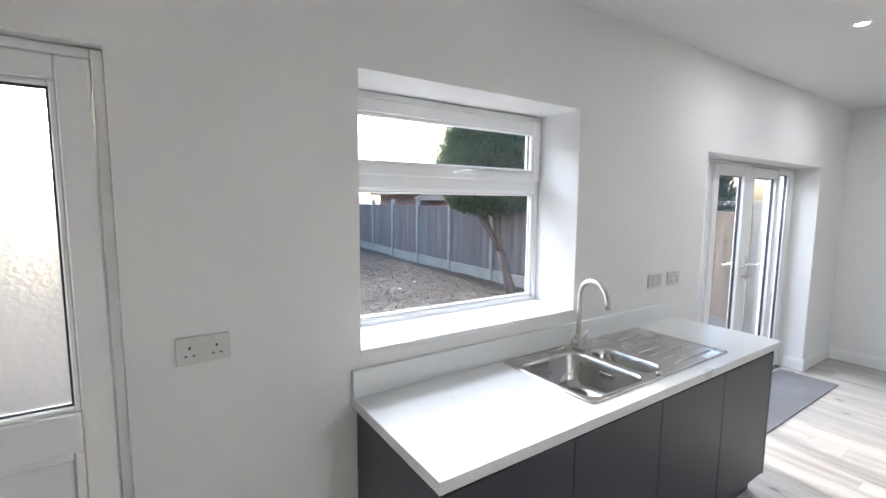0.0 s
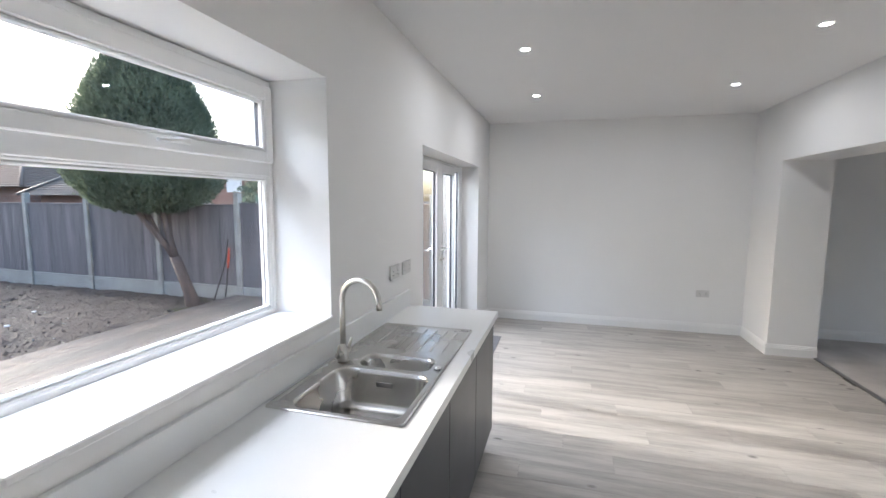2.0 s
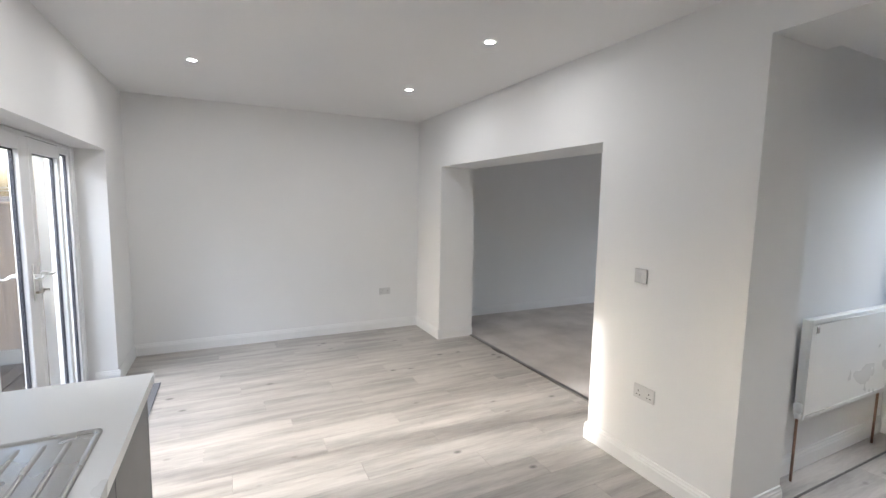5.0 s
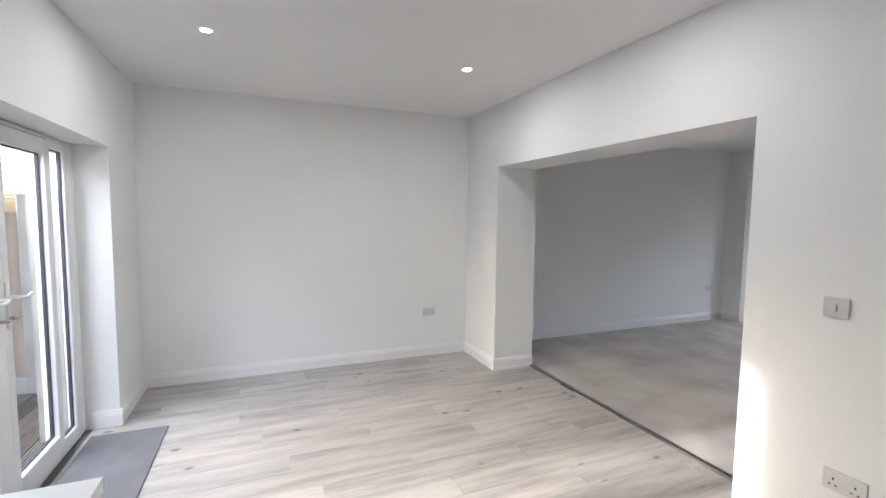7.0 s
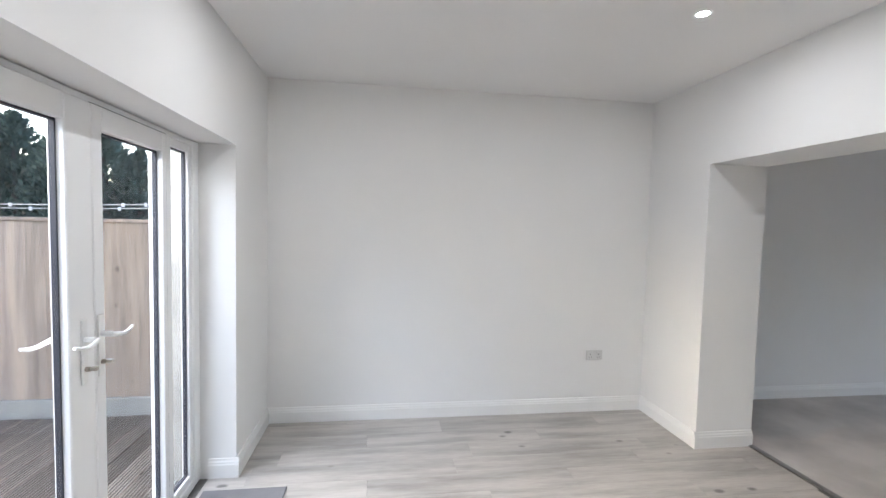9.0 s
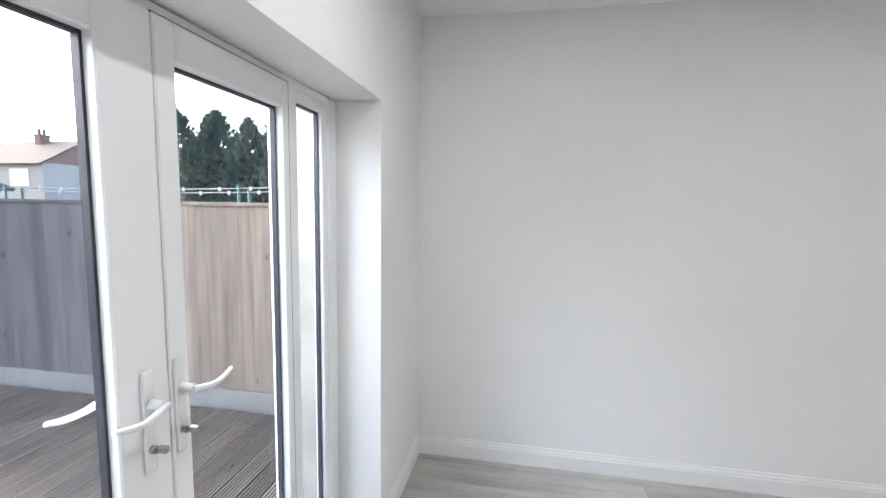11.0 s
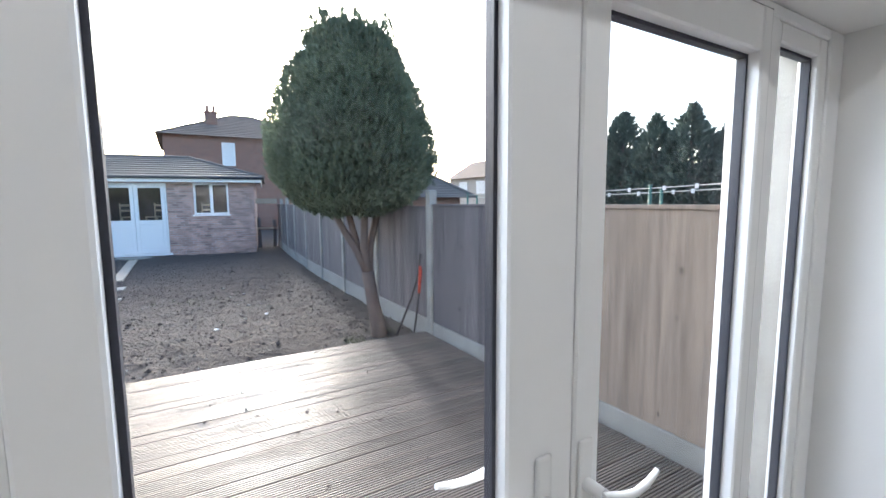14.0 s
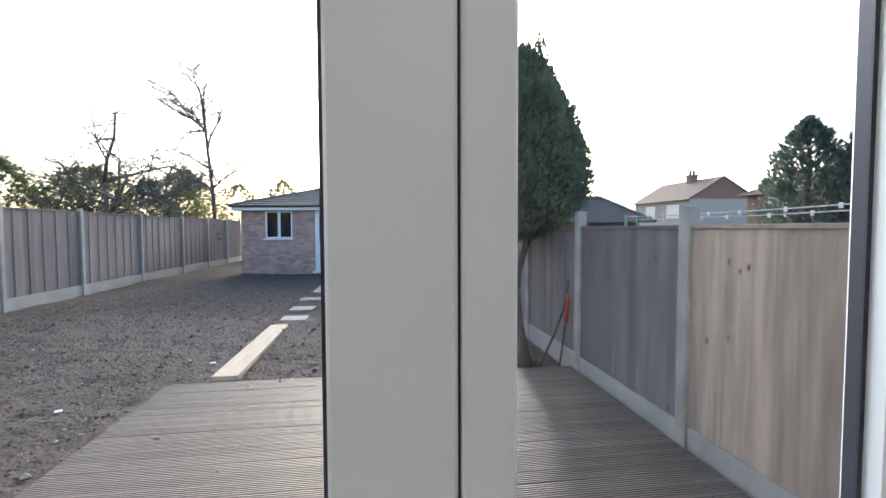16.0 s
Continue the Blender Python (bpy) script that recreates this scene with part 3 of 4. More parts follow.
def sink_mesh():
    bm = bmesh.new()
    def ring(pts, z):
        return [bm.verts.new((x, y, z)) for x, y in pts]
    def bridge(a, b):
        for i in range(len(a)):
            f = bm.faces.new((a[i], a[(i + 1) % len(a)], b[(i + 1) % len(b)], b[i]))
            f.smooth = True
    lip0 = ring(rounded(SX0, SX1, SY0, SY1, 0.018), SZ - 0.0015)
    lip1 = ring(rounded(SX0 + 0.002, SX1 - 0.002, SY0 + 0.002, SY1 - 0.002, 0.017), SZ + 0.003)
    lip2 = ring(rounded(SX0 + 0.014, SX1 - 0.014, SY0 + 0.014, SY1 - 0.014, 0.014), SZ + 0.003)
    lip3 = ring(rounded(SX0 + 0.018, SX1 - 0.018, SY0 + 0.018, SY1 - 0.018, 0.012), SZ - 0.001)
    bridge(lip0, lip1), bridge(lip1, lip2), bridge(lip2, lip3)
    loops = [lip3]
    for x0, x1, y0, y1, depth, r in ((1.53, 1.915, -0.515, -0.10, 0.165, 0.06), (1.94, 2.105, -0.485, -0.15, 0.125, 0.05)):
        rings = [ring(rounded(x0, x1, y0, y1, r), SZ - 0.001)]
        for ins, z, rr in ((0.005, 0.004, r), (0.010, 0.02, r), (0.016, depth - 0.035, r), (0.024, depth - 0.012, r), (0.045, depth, r * 0.8)):
            rings.append(ring(rounded(x0 + ins, x1 - ins, y0 + ins, y1 - ins, rr), SZ - 0.001 - z))
        for a, b in zip(rings, rings[1:]):
            bridge(a, b)
        bm.faces.new(rings[-1])
        loops.append(rings[0])
        add_lathe(bm, [(0.045, 0.0), (0.045, 0.003), (0.036, 0.004), (0.030, 0.001)], Matrix.Translation(((x0 + x1) / 2, (y0 + y1) / 2, SZ - depth)), 20)
    edges = []
    for lp in loops:
        for i in range(len(lp)):
            e = bm.edges.get((lp[i], lp[(i + 1) % len(lp)]))
            edges.append(e)
    bmesh.ops.triangle_fill(bm, edges=edges, use_beauty=True)
    for k in range(7):
        y = SY0 + 0.07 + k * 0.058
        x_end = SX1 - 0.05
        x_in = 2.16 + 0.012 * abs(k - 3)
        add_tube(bm, [(x_in, y, SZ - 0.008), (x_in + 0.02, y, SZ - 0.0045), (x_end - 0.02, y, SZ - 0.0035), (x_end, y, SZ - 0.008)], 0.0085, 8)
    return mesh_of(bm, "basin", STEEL)


sink = tagged(base("sink"), "stainless steel one-and-a-half bowl inset sink with ribbed drainer", "sink")
ob = new("basin", sink_mesh())
ob.parent = sink
bm = bmesh.new()
add_box(bm, (1.896, -0.345, 0.845), (1.9035, -0.275, 0.865), 0.001)
ov = new("overflow", mesh_of(bm, "overflow", ALUMINIUM))
ov.parent = sink
bm = bmesh.new()
add_lathe(bm, [(0.016, 0), (0.016, 0.006), (0.011, 0.011), (0.003, 0.012)], Matrix.Translation((1.99, -0.515, SZ)), 16)
kn = new("waste_knob", mesh_of(bm, "waste_knob", CHROME))
kn.parent = sink

tap = tagged(base("mixer_tap"), "brushed nickel swan-neck mixer tap with two levers at the sink", "tap")
TX, TY = 1.975, -0.085
bm = bmesh.new()
add_lathe(bm, [(0.027, 0), (0.027, 0.006), (0.021, 0.012), (0.021, 0.05), (0.015, 0.062), (0.013, 0.075)], Matrix.Translation((TX, TY, SZ)), 20)
pts = [(TX, TY, SZ + 0.07), (TX, TY, 1.09)]
for k in range(0, 13):
    a = radians(180 - 15 * k)
    pts.append((TX - 0.014 * (1 + math.cos(a)), TY - 0.092 - 0.092 * math.cos(a), 1.185 + 0.092 * math.sin(a)))
pts.append((TX - 0.029, TY - 0.187, 1.155))
add_tube(bm, pts, 0.0125, 14)
sp = new("spout", mesh_of(bm, "spout", NICKEL))
sp.parent = tap
for s in (-1, 1):
    bm = bmesh.new()
    add_tube(bm, [(TX, TY, SZ + 0.034), (TX + s * 0.05, TY, SZ + 0.034)], [0.014, 0.013], 12)
    add_tube(bm, [(TX + s * 0.048, TY, SZ + 0.026), (TX + s * 0.052, TY - 0.004, SZ + 0.05), (TX + s * 0.058, TY - 0.012, SZ + 0.085)], [0.009, 0.007, 0.005], 10)
    lv = new("lever", mesh_of(bm, "lever", NICKEL))
    lv.parent = tap


def wall_plate(name, m, w, label, category, gangs=2, slots=True, group=""):
    """A moulded accessory plate; local x along the wall, z up, -y out of the wall."""
    th = tagged(base(name), label, category, group)
    bm = bmesh.new()
    add_box(bm, (-w / 2, -0.011, -0.043), (w / 2, -0.0005, 0.043), 0.0035, segments=2)
    p = new("plate", mesh_of(bm, "plate", SOCKET))
    p.parent = th
    rock, dark = bmesh.new(), bmesh.new()
    for g in range(gangs):
        cx = (g - (gangs - 1) / 2) * w / gangs
        if slots:
            sx = cx + (0.012 if g == 0 else -0.012) if gangs == 2 else cx
            add_box(rock, (sx - 0.008, -0.0145, 0.012), (sx + 0.008, -0.0105, 0.034), 0.002)
            add_box(dark, (cx - 0.003, -0.0118, 0.002), (cx + 0.003, -0.0105, 0.012))
            for s in (-1, 1):
                add_box(dark, (cx + s * 0.011 - 0.004, -0.0118, -0.020), (cx + s * 0.011 + 0.004, -0.0105, -0.015))
        else:
            add_box(rock, (cx - 0.007, -0.0155, -0.015), (cx + 0.007, -0.0105, 0.015), 0.002)
    r = new("rocker", mesh_of(rock, "rocker", SOCKET))
    tagged(r, kind="stuff")
    r.parent = th
    if slots:
        d = new("pin_slots", mesh_of(dark, "pin_slots", DARKPLASTIC))
        tagged(d, kind="stuff")
        d.parent = th
    else:
        dark.free()
    th.matrix_world = m
    return th


wall_plate("double_socket", pose(0.28, 0, 1.195), 0.15, "white double plug socket on the plaster wall", "socket", group="wall sockets")
wall_plate("double_socket", pose(2.79, 0, 1.175), 0.146, "white double plug socket above the worktop", "socket", group="wall sockets")
wall_plate("double_socket", pose(3.00, 0, 1.175), 0.146, "white double plug socket above the worktop", "socket", group="wall sockets")
wall_plate("double_socket", pose(X1, -2.68, 0.49, 0, 0, -90), 0.146, "white double plug socket low on the end wall", "socket", group="wall sockets")
wall_plate("double_socket", pose(2.70, YS, 0.505, 0, 0, 180), 0.146, "white double plug socket low on the pier", "socket", group="wall sockets")
wall_plate("double_socket", pose(6.37, -7.3, 0.5, 0, 0, -90), 0.146, "white double plug socket low on the living-room wall", "socket", group="wall sockets")
wall_plate("light_switch", pose(2.775, YS, 1.21, 0, 0, 180), 0.086, "white single light switch on the pier", "switch", gangs=1, slots=False)

bm = bmesh.new()
add_box(bm, (3.50, -0.33, 0.0005), (5.38, 0.135, 0.009), 0.003)
tagged(new("doormat", mesh_of(bm, "doormat", DOORMAT)), "grey ribbed doormat lying before the garden doors", "mat")

first = None
for x, y in DOWNLIGHTS:
    if first is None:
        first = base("downlight", label="lit recessed white downlight in the ceiling", category="downlight", group="ceiling downlights")
        bm = bmesh.new()
        add_lathe(bm, [(0.031, -0.001), (0.041, -0.001), (0.041, -0.004), (0.038, -0.006), (0.030, -0.006), (0.029, -0.002)], Matrix(), 24)
        bz = new("bezel", mesh_of(bm, "bezel", PLASTIC))
        bz.parent = first
        bm = bmesh.new()
        add_lathe(bm, [(0.029, -0.001), (0.029, -0.0035), (0.018, -0.004)], Matrix(), 24)
        lens = new("lens", mesh_of(bm, "lens", BULB))
        lens.parent = first
        first.matrix_world = Matrix.Translation((x, y, CEIL))
    else:
        copy_thing(first, Matrix.Translation((x, y, CEIL)))

# hall radiator
rad = tagged(base("radiator"), "white steel panel radiator on the hall wall", "radiator")
RX, RY0, RY1, RZ0, RZ1 = 2.26, -4.98, -3.92, 0.38, 0.99
bm = bmesh.new()
add_box(bm, (RX - 0.02, RY0, RZ0), (RX - 0.008, RY1, RZ1), 0.005, segments=2)
for z in (RZ0 + 0.03, RZ1 - 0.03):
    add_tube(bm, [(RX - 0.017, RY0 + 0.02, z), (RX - 0.017, RY1 - 0.02, z)], 0.006, 6)
pn = new("panel", mesh_of(bm, "panel", RADIATOR))
pn.parent = rad
boxes("casing", [((RX - 0.0075, RY0 + 0.004, RZ0 + 0.02), (RX + 0.035, RY1 - 0.004, RZ1 - 0.006))], RADIATOR, 0.003, rad)
boxes("bracket", [((RX + 0.035, RY0 + 0.2, RZ0 + 0.1), (RX + 0.0598, RY0 + 0.24, RZ1 - 0.1)), ((RX + 0.035, RY1 - 0.24, RZ0 + 0.1), (RX + 0.0598, RY1 - 0.2, RZ1 - 0.1))], RADIATOR, 0.002, rad)
# sticker at the panel's top corner, built as a thin block
block("vent_plug", (RX - 0.024, RY1 - 0.075, RZ1 - 0.085), (RX - 0.0195, RY1 - 0.045, RZ1 - 0.045), ALUMINIUM, 0.002, rad)
bm = bmesh.new()
add_lathe(bm, [(0.014, 0), (0.021, 0.01), (0.021, 0.05), (0.015, 0.06)], pose(RX, RY1 + 0.025, RZ0 + 0.05), 14)
add_tube(bm, [(RX, RY1 + 0.025, RZ0 + 0.052), (RX, RY1 + 0.025, RZ0 + 0.015)], 0.013, 10)
add_tube(bm, [(RX, RY1 + 0.025, RZ0 + 0.03), (RX, RY1 - 0.004, RZ0 + 0.03)], 0.012, 10)
vl = new("valve", mesh_of(bm, "valve", PLASTIC))
vl.parent = rad
tube("pipe", [(RX, RY1 + 0.025, 0.0), (RX, RY1 + 0.025, RZ0 + 0.02)], 0.0075, COPPER, 8, rad)
tube("pipe", [(RX, RY0 + 0.05, RZ0 + 0.01), (RX, RY0 + 0.05, 0.0)], 0.0075, COPPER, 8, rad)
bm = bmesh.new()
add_lathe(bm, [(0.055, 0), (0.055, -0.02), (0.045, -0.035), (0.02, -0.038)], Matrix.Translation((4.55, -6.6, 2.56)), 20)
tagged(new("smoke_alarm", mesh_of(bm, "smoke_alarm", PLASTIC)), "round white smoke alarm on the living-room ceiling", "smoke alarm")

# ---- garden ----
G = -0.16


def soil_height(x, y):
    if y < 0.45 or abs(x) > 9:
        return G
    h = 0.035 * noise.noise(Vector((x * 0.55, y * 0.55, 1))) + 0.022 * noise.noise(Vector((x * 2.1, y * 2.1, 5))) + 0.03 * noise.noise(Vector((x * 5, y * 5, 9))) + 0.035 * noise.noise(Vector((x * 9.5, y * 9.5, 3)))
    if y < 4.7 and x > 2.1:
        h = min(h, 0) - 0.02
    return G + h


xs = [-900, -250, -80, -30, -14, -9, -6, -4] + [-3 + 0.075 * k for k in range(147)] + [8.5, 10, 14, 30, 80, 250, 900]
ys = [-900, -250, -80, -30, -12, -4, 0.2] + [0.5 + 0.075 * k for k in range(213)] + [17, 19, 22, 27, 35, 60, 120, 250, 900]
verts = [(x, y, soil_height(x, y)) for y in ys for x in xs]
nx = len(xs)
faces = [(j * nx + i, j * nx + i + 1, (j + 1) * nx + i + 1, (j + 1) * nx + i) for j in range(len(ys) - 1) for i in range(nx - 1)]
me = bpy.data.meshes.new("ground")
me.from_pydata(verts, [], faces)
me.materials.append(SOIL)
for p in me.polygons:
    p.use_smooth = True
tagged(new("ground", me), "bare dark uneven garden soil with scattered stones", "soil", kind="structure")

rng = random.Random(7)
bm = bmesh.new()
for k in range(10000):
    x, y = rng.uniform(-2.6, 6.8), 1.2 + 14 * rng.random() ** 1.3
    if x > 2.2 and y < 4.6:
        continue
    s = rng.uniform(0.005, 0.021) * (1 if rng.random() < 0.95 else 1.8)
    c = Vector((x, y, soil_height(x, y) + s * 0.3))
    vs = [bm.verts.new(c + Vector(v) * s * rng.uniform(0.7, 1.3)) for v in ((1, 0, 0), (-1, 0, 0), (0, 1, 0), (0, -1, 0), (0, 0, 0.7), (0, 0, -0.7))]
    for a, b, d in ((0, 2, 4), (2, 1, 4), (1, 3, 4), (3, 0, 4), (2, 0, 5), (1, 2, 5), (3, 1, 5), (0, 3, 5)):
        bm.faces.new((vs[a], vs[b], vs[d])).material_index = 0 if k % 6 == 0 else 1
tagged(new("soil_clods", mesh_of(bm, "soil_clods", [STONE, SOIL])), "scattered small stones and soil clods on the ground", "stones", kind="stuff")

bm = bmesh.new()
for cx, cy, r, n in ((5.85, 4.85, 0.22, 160), (6.3, 5.1, 0.2, 80), (1.55, 5.0, 0.35, 120), (0.4, 6.3, 0.4, 70), (4.0, 8.5, 0.5, 60)):
    for _ in range(n):
        x, y = cx + rng.gauss(0, r * 0.5), cy + rng.gauss(0, r * 0.5)
        z = soil_height(x, y) - 0.01
        h, a = rng.uniform(0.03, 0.09), rng.uniform(0, 6.28)
        d = Vector((math.cos(a), math.sin(a), 0))
        lean = Vector((rng.gauss(0, 0.03), rng.gauss(0, 0.03), h))
        p = Vector((x, y, z))
        bm.faces.new([bm.verts.new(q) for q in (p - d * 0.004, p + d * 0.004, p + lean)])
tagged(new("grass_tufts", mesh_of(bm, "grass_tufts", GRASS)), "thin green grass tufts in the soil", "grass", kind="stuff")


def slab(name, x, y, w, l, h, rz, mat, label, category, group="", tilt=0):
    bm = bmesh.new()
    add_box(bm, (-w / 2, -l / 2, 0), (w / 2, l / 2, h), 0.006)
    ob = tagged(new(name, mesh_of(bm, name, mat)), label, category, group)
    ob.matrix_world = pose(x, y, min(soil_height(x, y - l * 0.4), soil_height(x, y + l * 0.4)), tilt, 0, rz)
    return ob


slab("plank", 2.67, 6.25, 0.29, 2.72, 0.06, 0.3, TIMBER, "pale scaffold plank laid on the soil as a path", "plank", "garden path planks")
slab("plank", 2.70, 13.9, 0.23, 4.3, 0.05, 0, TIMBER, "pale scaffold plank laid on the soil as a path", "plank", "garden path planks")
for x, y in ((2.8, 8.2), (2.77, 9.15), (2.73, 10.55)):
    slab("paving_slab", x, y, 0.47, 0.42, 0.045, rng.uniform(-6, 6), CONCRETE, "pale concrete stepping slab on the soil", "paving slab", "stepping slabs")
slab("paving_slab", 2.68, 16.55, 0.95, 0.35, 0.045, -9, CONCRETE, "pale concrete stepping slab on the soil", "paving slab", "stepping slabs")
for x, y in ((4.35, 6.3), (1.45, 4.2), (2.3, 5.6), (5.1, 7.0)):
    bm = bmesh.new()
    bmesh.ops.create_icosphere(bm, subdivisions=1, radius=0.035)
    for v in bm.verts:
        v.co = Vector((v.co.x * rng.uniform(0.7, 1.4), v.co.y * rng.uniform(0.7, 1.2), v.co.z * rng.uniform(0.3, 0.7)))
    ob = tagged(new("paper_scrap", mesh_of(bm, "paper_scrap", PLASTIC)), "crumpled white paper scrap lying on the soil", "litter", "paper scraps")
    ob.location = (x, y, soil_height(x, y) + 0.012)


def fence_bay(p0, p1, z0, z1, board_mat, group, gravel=0.16, post_over=0.1, post_w=0.105, back=1):
    """A concrete post at p0 and the panel of upright boards from it to p1."""
    a, b = Vector((*p0, 0)), Vector((*p1, 0))
    length = (b - a).length
    ang = math.degrees(math.atan2(b.y - a.y, b.x - a.x))
    panel = tagged(base("fence"), "weathered close-boarded timber fence bay with concrete post and gravel board", "fence", group)
    block("post", (-post_w / 2, -post_w / 2, -0.3), (post_w / 2, post_w / 2, z1 - z0 + gravel + post_over), CONCRETE, 0.012, panel)
    block("gravel_board", (post_w / 2 + 0.002, -0.025, -0.1), (length - post_w / 2 - 0.002, 0.025, gravel), CONCRETE, 0.006, panel)
    n = max(4, round((length - post_w) / 0.135))
    w = (length - post_w - 0.01) / n
    bm = bmesh.new()
    add_box(bm, (-0.004, -0.006, gravel + 0.004), (w + 0.010, 0.010, gravel + z1 - z0 - gravel - 0.03), 0.003, Matrix.Rotation(radians(2.2), 4, "Z"))
    me = mesh_of(bm, "board", board_mat)
    for k in range(n):
        bo = new("board", me)
        bo.parent = panel
        bo.location = (post_w / 2 + 0.005 + k * w, 0.004 * math.sin(k * 2.1), 0)
    boxes("rail", [((post_w / 2 + 0.002, min(0.016 * back, 0.05 * back), h), (length - post_w / 2 - 0.002, max(0.016 * back, 0.05 * back), h + 0.07)) for h in (gravel + 0.2, (gravel + z1 - z0) * 0.6, z1 - z0 - 0.3)], board_mat, 0.003, panel)
    block("capping", (post_w / 2 + 0.002, -0.028, z1 - z0 - 0.0295), (length - post_w / 2 - 0.002, 0.03, z1 - z0), board_mat, 0.004, panel)
    panel.matrix_world = pose(a.x, a.y, z0, 0, 0, ang)
    return panel


right = [(6.66, -0.86 + 1.76 * k) for k in range(4)] + [(6.66 + 0.012 * k * k, 4.42 + 1.76 * k) for k in range(1, 9)]
for k, (p, q) in enumerate(zip(right, right[1:])):
    near = k < 2
    fence_bay(p, q, -0.1 if k < 3 else -0.16, 1.56 if k < 3 else 1.53, NEWFENCE if near else OLDFENCE, "boundary fence", gravel=0.19 if k < 3 else 0.26, post_over=-0.06 if k > 2 else -0.05, back=-1)
left = [(-3.35, 0.4), (-3.35, 2.8), (-3.35, 5.15), (-3.35, 7.5), (-3.35, 9.9), (-3.35, 12.35), (-3.4, 15.3), (-3.4, 18.3), (-3.35, 20.7), (-3.3, 22.9), (-3.3, 25.2)]
for p, q in zip(left, left[1:]):
    fence_bay(p, q, -0.16, 2.03, OLDFENCE, "boundary fence", gravel=0.27, post_over=-0.2)

# brick outbuilding
shed = tagged(base("outbuilding"), "single-storey brick outbuilding with hipped tiled roof and white doors", "outbuilding")
L, D, E = 7.37, 5.0, 2.5
openings = [(0.93, 2.0, 1.36, 2.42), (2.87, 4.71, 0.11, 2.42), (5.49, 6.56, 1.36, 2.42)]
bm = bmesh.new()
x = 0.0
for o0, o1, z0, z1 in openings:
    add_box(bm, (x, 0, -0.3), (o0, 0.22, E))
    add_box(bm, (o0, 0, -0.3), (o1, 0.22, z0))
    add_box(bm, (o0, 0, z1), (o1, 0.22, E))
    x = o1
add_box(bm, (x, 0, -0.3), (L, 0.22, E))
add_box(bm, (0, 0.22, -0.3), (0.22, D, E))
add_box(bm, (L - 0.22, 0.22, -0.3), (L, D, E))
add_box(bm, (0.22, D - 0.22, -0.3), (L - 0.22, D, E))
w = new("wall", mesh_of(bm, "wall", BRICK))
w.parent = shed
# dark sheet across the room, its colour standing in for the shade inside
block("interior", (0.24, 1.6, 0.0), (L - 0.24, 1.7, E - 0.05), SHADE_BROWN, 0, shed)
boxes("fascia", [((-0.25, -0.27, E - 0.06), (L + 0.25, -0.245, E + 0.12)), ((-0.25, -0.245, E - 0.06), (-0.225, D + 0.2, E + 0.12)), ((L + 0.225, -0.245, E - 0.06), (L + 0.25, D + 0.2, E + 0.12)), ((-0.225, -0.245, E - 0.055), (L + 0.225, -0.001, E - 0.04))], UPVC, 0.003, shed)
bm = bmesh.new()
add_tube(bm, [(-0.28, -0.33, E + 0.10), (L + 0.28, -0.33, E + 0.09)], 0.05, 8)
gt = new("gutter", mesh_of(bm, "gutter", GASKET))
gt.parent = shed


def hip_roof(x0, x1, y0, y1, z0, rise, inset, courses, mat, parent, thick=0.03):
    """Four slopes laid in stepped courses of tile up to a ridge."""
    bm = bmesh.new()
    ym = (y0 + y1) / 2
    ra, rb = Vector((x0 + inset, ym, z0 + rise)), Vector((x1 - inset, ym, z0 + rise))
    c = [Vector(p) for p in ((x0, y0, z0), (x1, y0, z0), (x1, y1, z0), (x0, y1, z0))]
    for a, b, ta, tb in ((c[0], c[1], ra, rb), (c[1], c[2], rb, rb), (c[2], c[3], rb, ra), (c[3], c[0], ra, ra)):
        for k in range(courses):
            f0, f1 = k / courses, (k + 1) / courses
            up = Vector((0, 0, thick))
            q = [a.lerp(ta, f0), b.lerp(tb, f0), b.lerp(tb, f1), a.lerp(ta, f1)]
            lo = [bm.verts.new(v) for v in q[:2]]
            hi = [bm.verts.new(v + up) for v in q[:2]]
            tp = [bm.verts.new(v) for v in q[2:]]
            bm.faces.new((lo[0], lo[1], hi[1], hi[0]))
            bm.faces.new((hi[0], hi[1], tp[0], tp[1]))
    add_tube(bm, [ra + Vector((0, 0, 0.02)), rb + Vector((0, 0, 0.02))], 0.07, 8)
    for p, t in ((c[0], ra), (c[1], rb), (c[2], rb), (c[3], ra)):
        add_tube(bm, [p + Vector((0, 0, 0.03)), t + Vector((0, 0, 0.03))], 0.05, 6)
    ob = new("roof", mesh_of(bm, "roof", mat))
    ob.parent = parent
    return ob


hip_roof(-0.36, L + 0.36, -0.36, D + 0.3, E + 0.10, 0.85, 2.6, 9, ROOFTILE, shed, 0.045)


def small_window(parent, x0, x1, y, z0, z1, lights=2):
    wn_ = new("window")
    wn_.parent = parent
    frame_ring("frame", x0, x1, z0, z1, y, y + 0.07, 0.06, wn_)
    step = (x1 - x0) / lights
    for k in range(1, lights):
        block("mullion", (x0 + k * step - 0.045, y + 0.001, z0 + 0.06), (x0 + k * step + 0.045, y + 0.069, z1 - 0.06), UPVC, 0.003, wn_)
    g = block("glazing", (x0 + 0.06, y + 0.03, z0 + 0.06), (x1 - 0.06, y + 0.045, z1 - 0.06), GLASS, parent=wn_)
    block("sill", (x0 - 0.05, y - 0.09, z0 - 0.05), (x1 + 0.05, y + 0.02, z0 - 0.001), UPVC, 0.004, wn_)


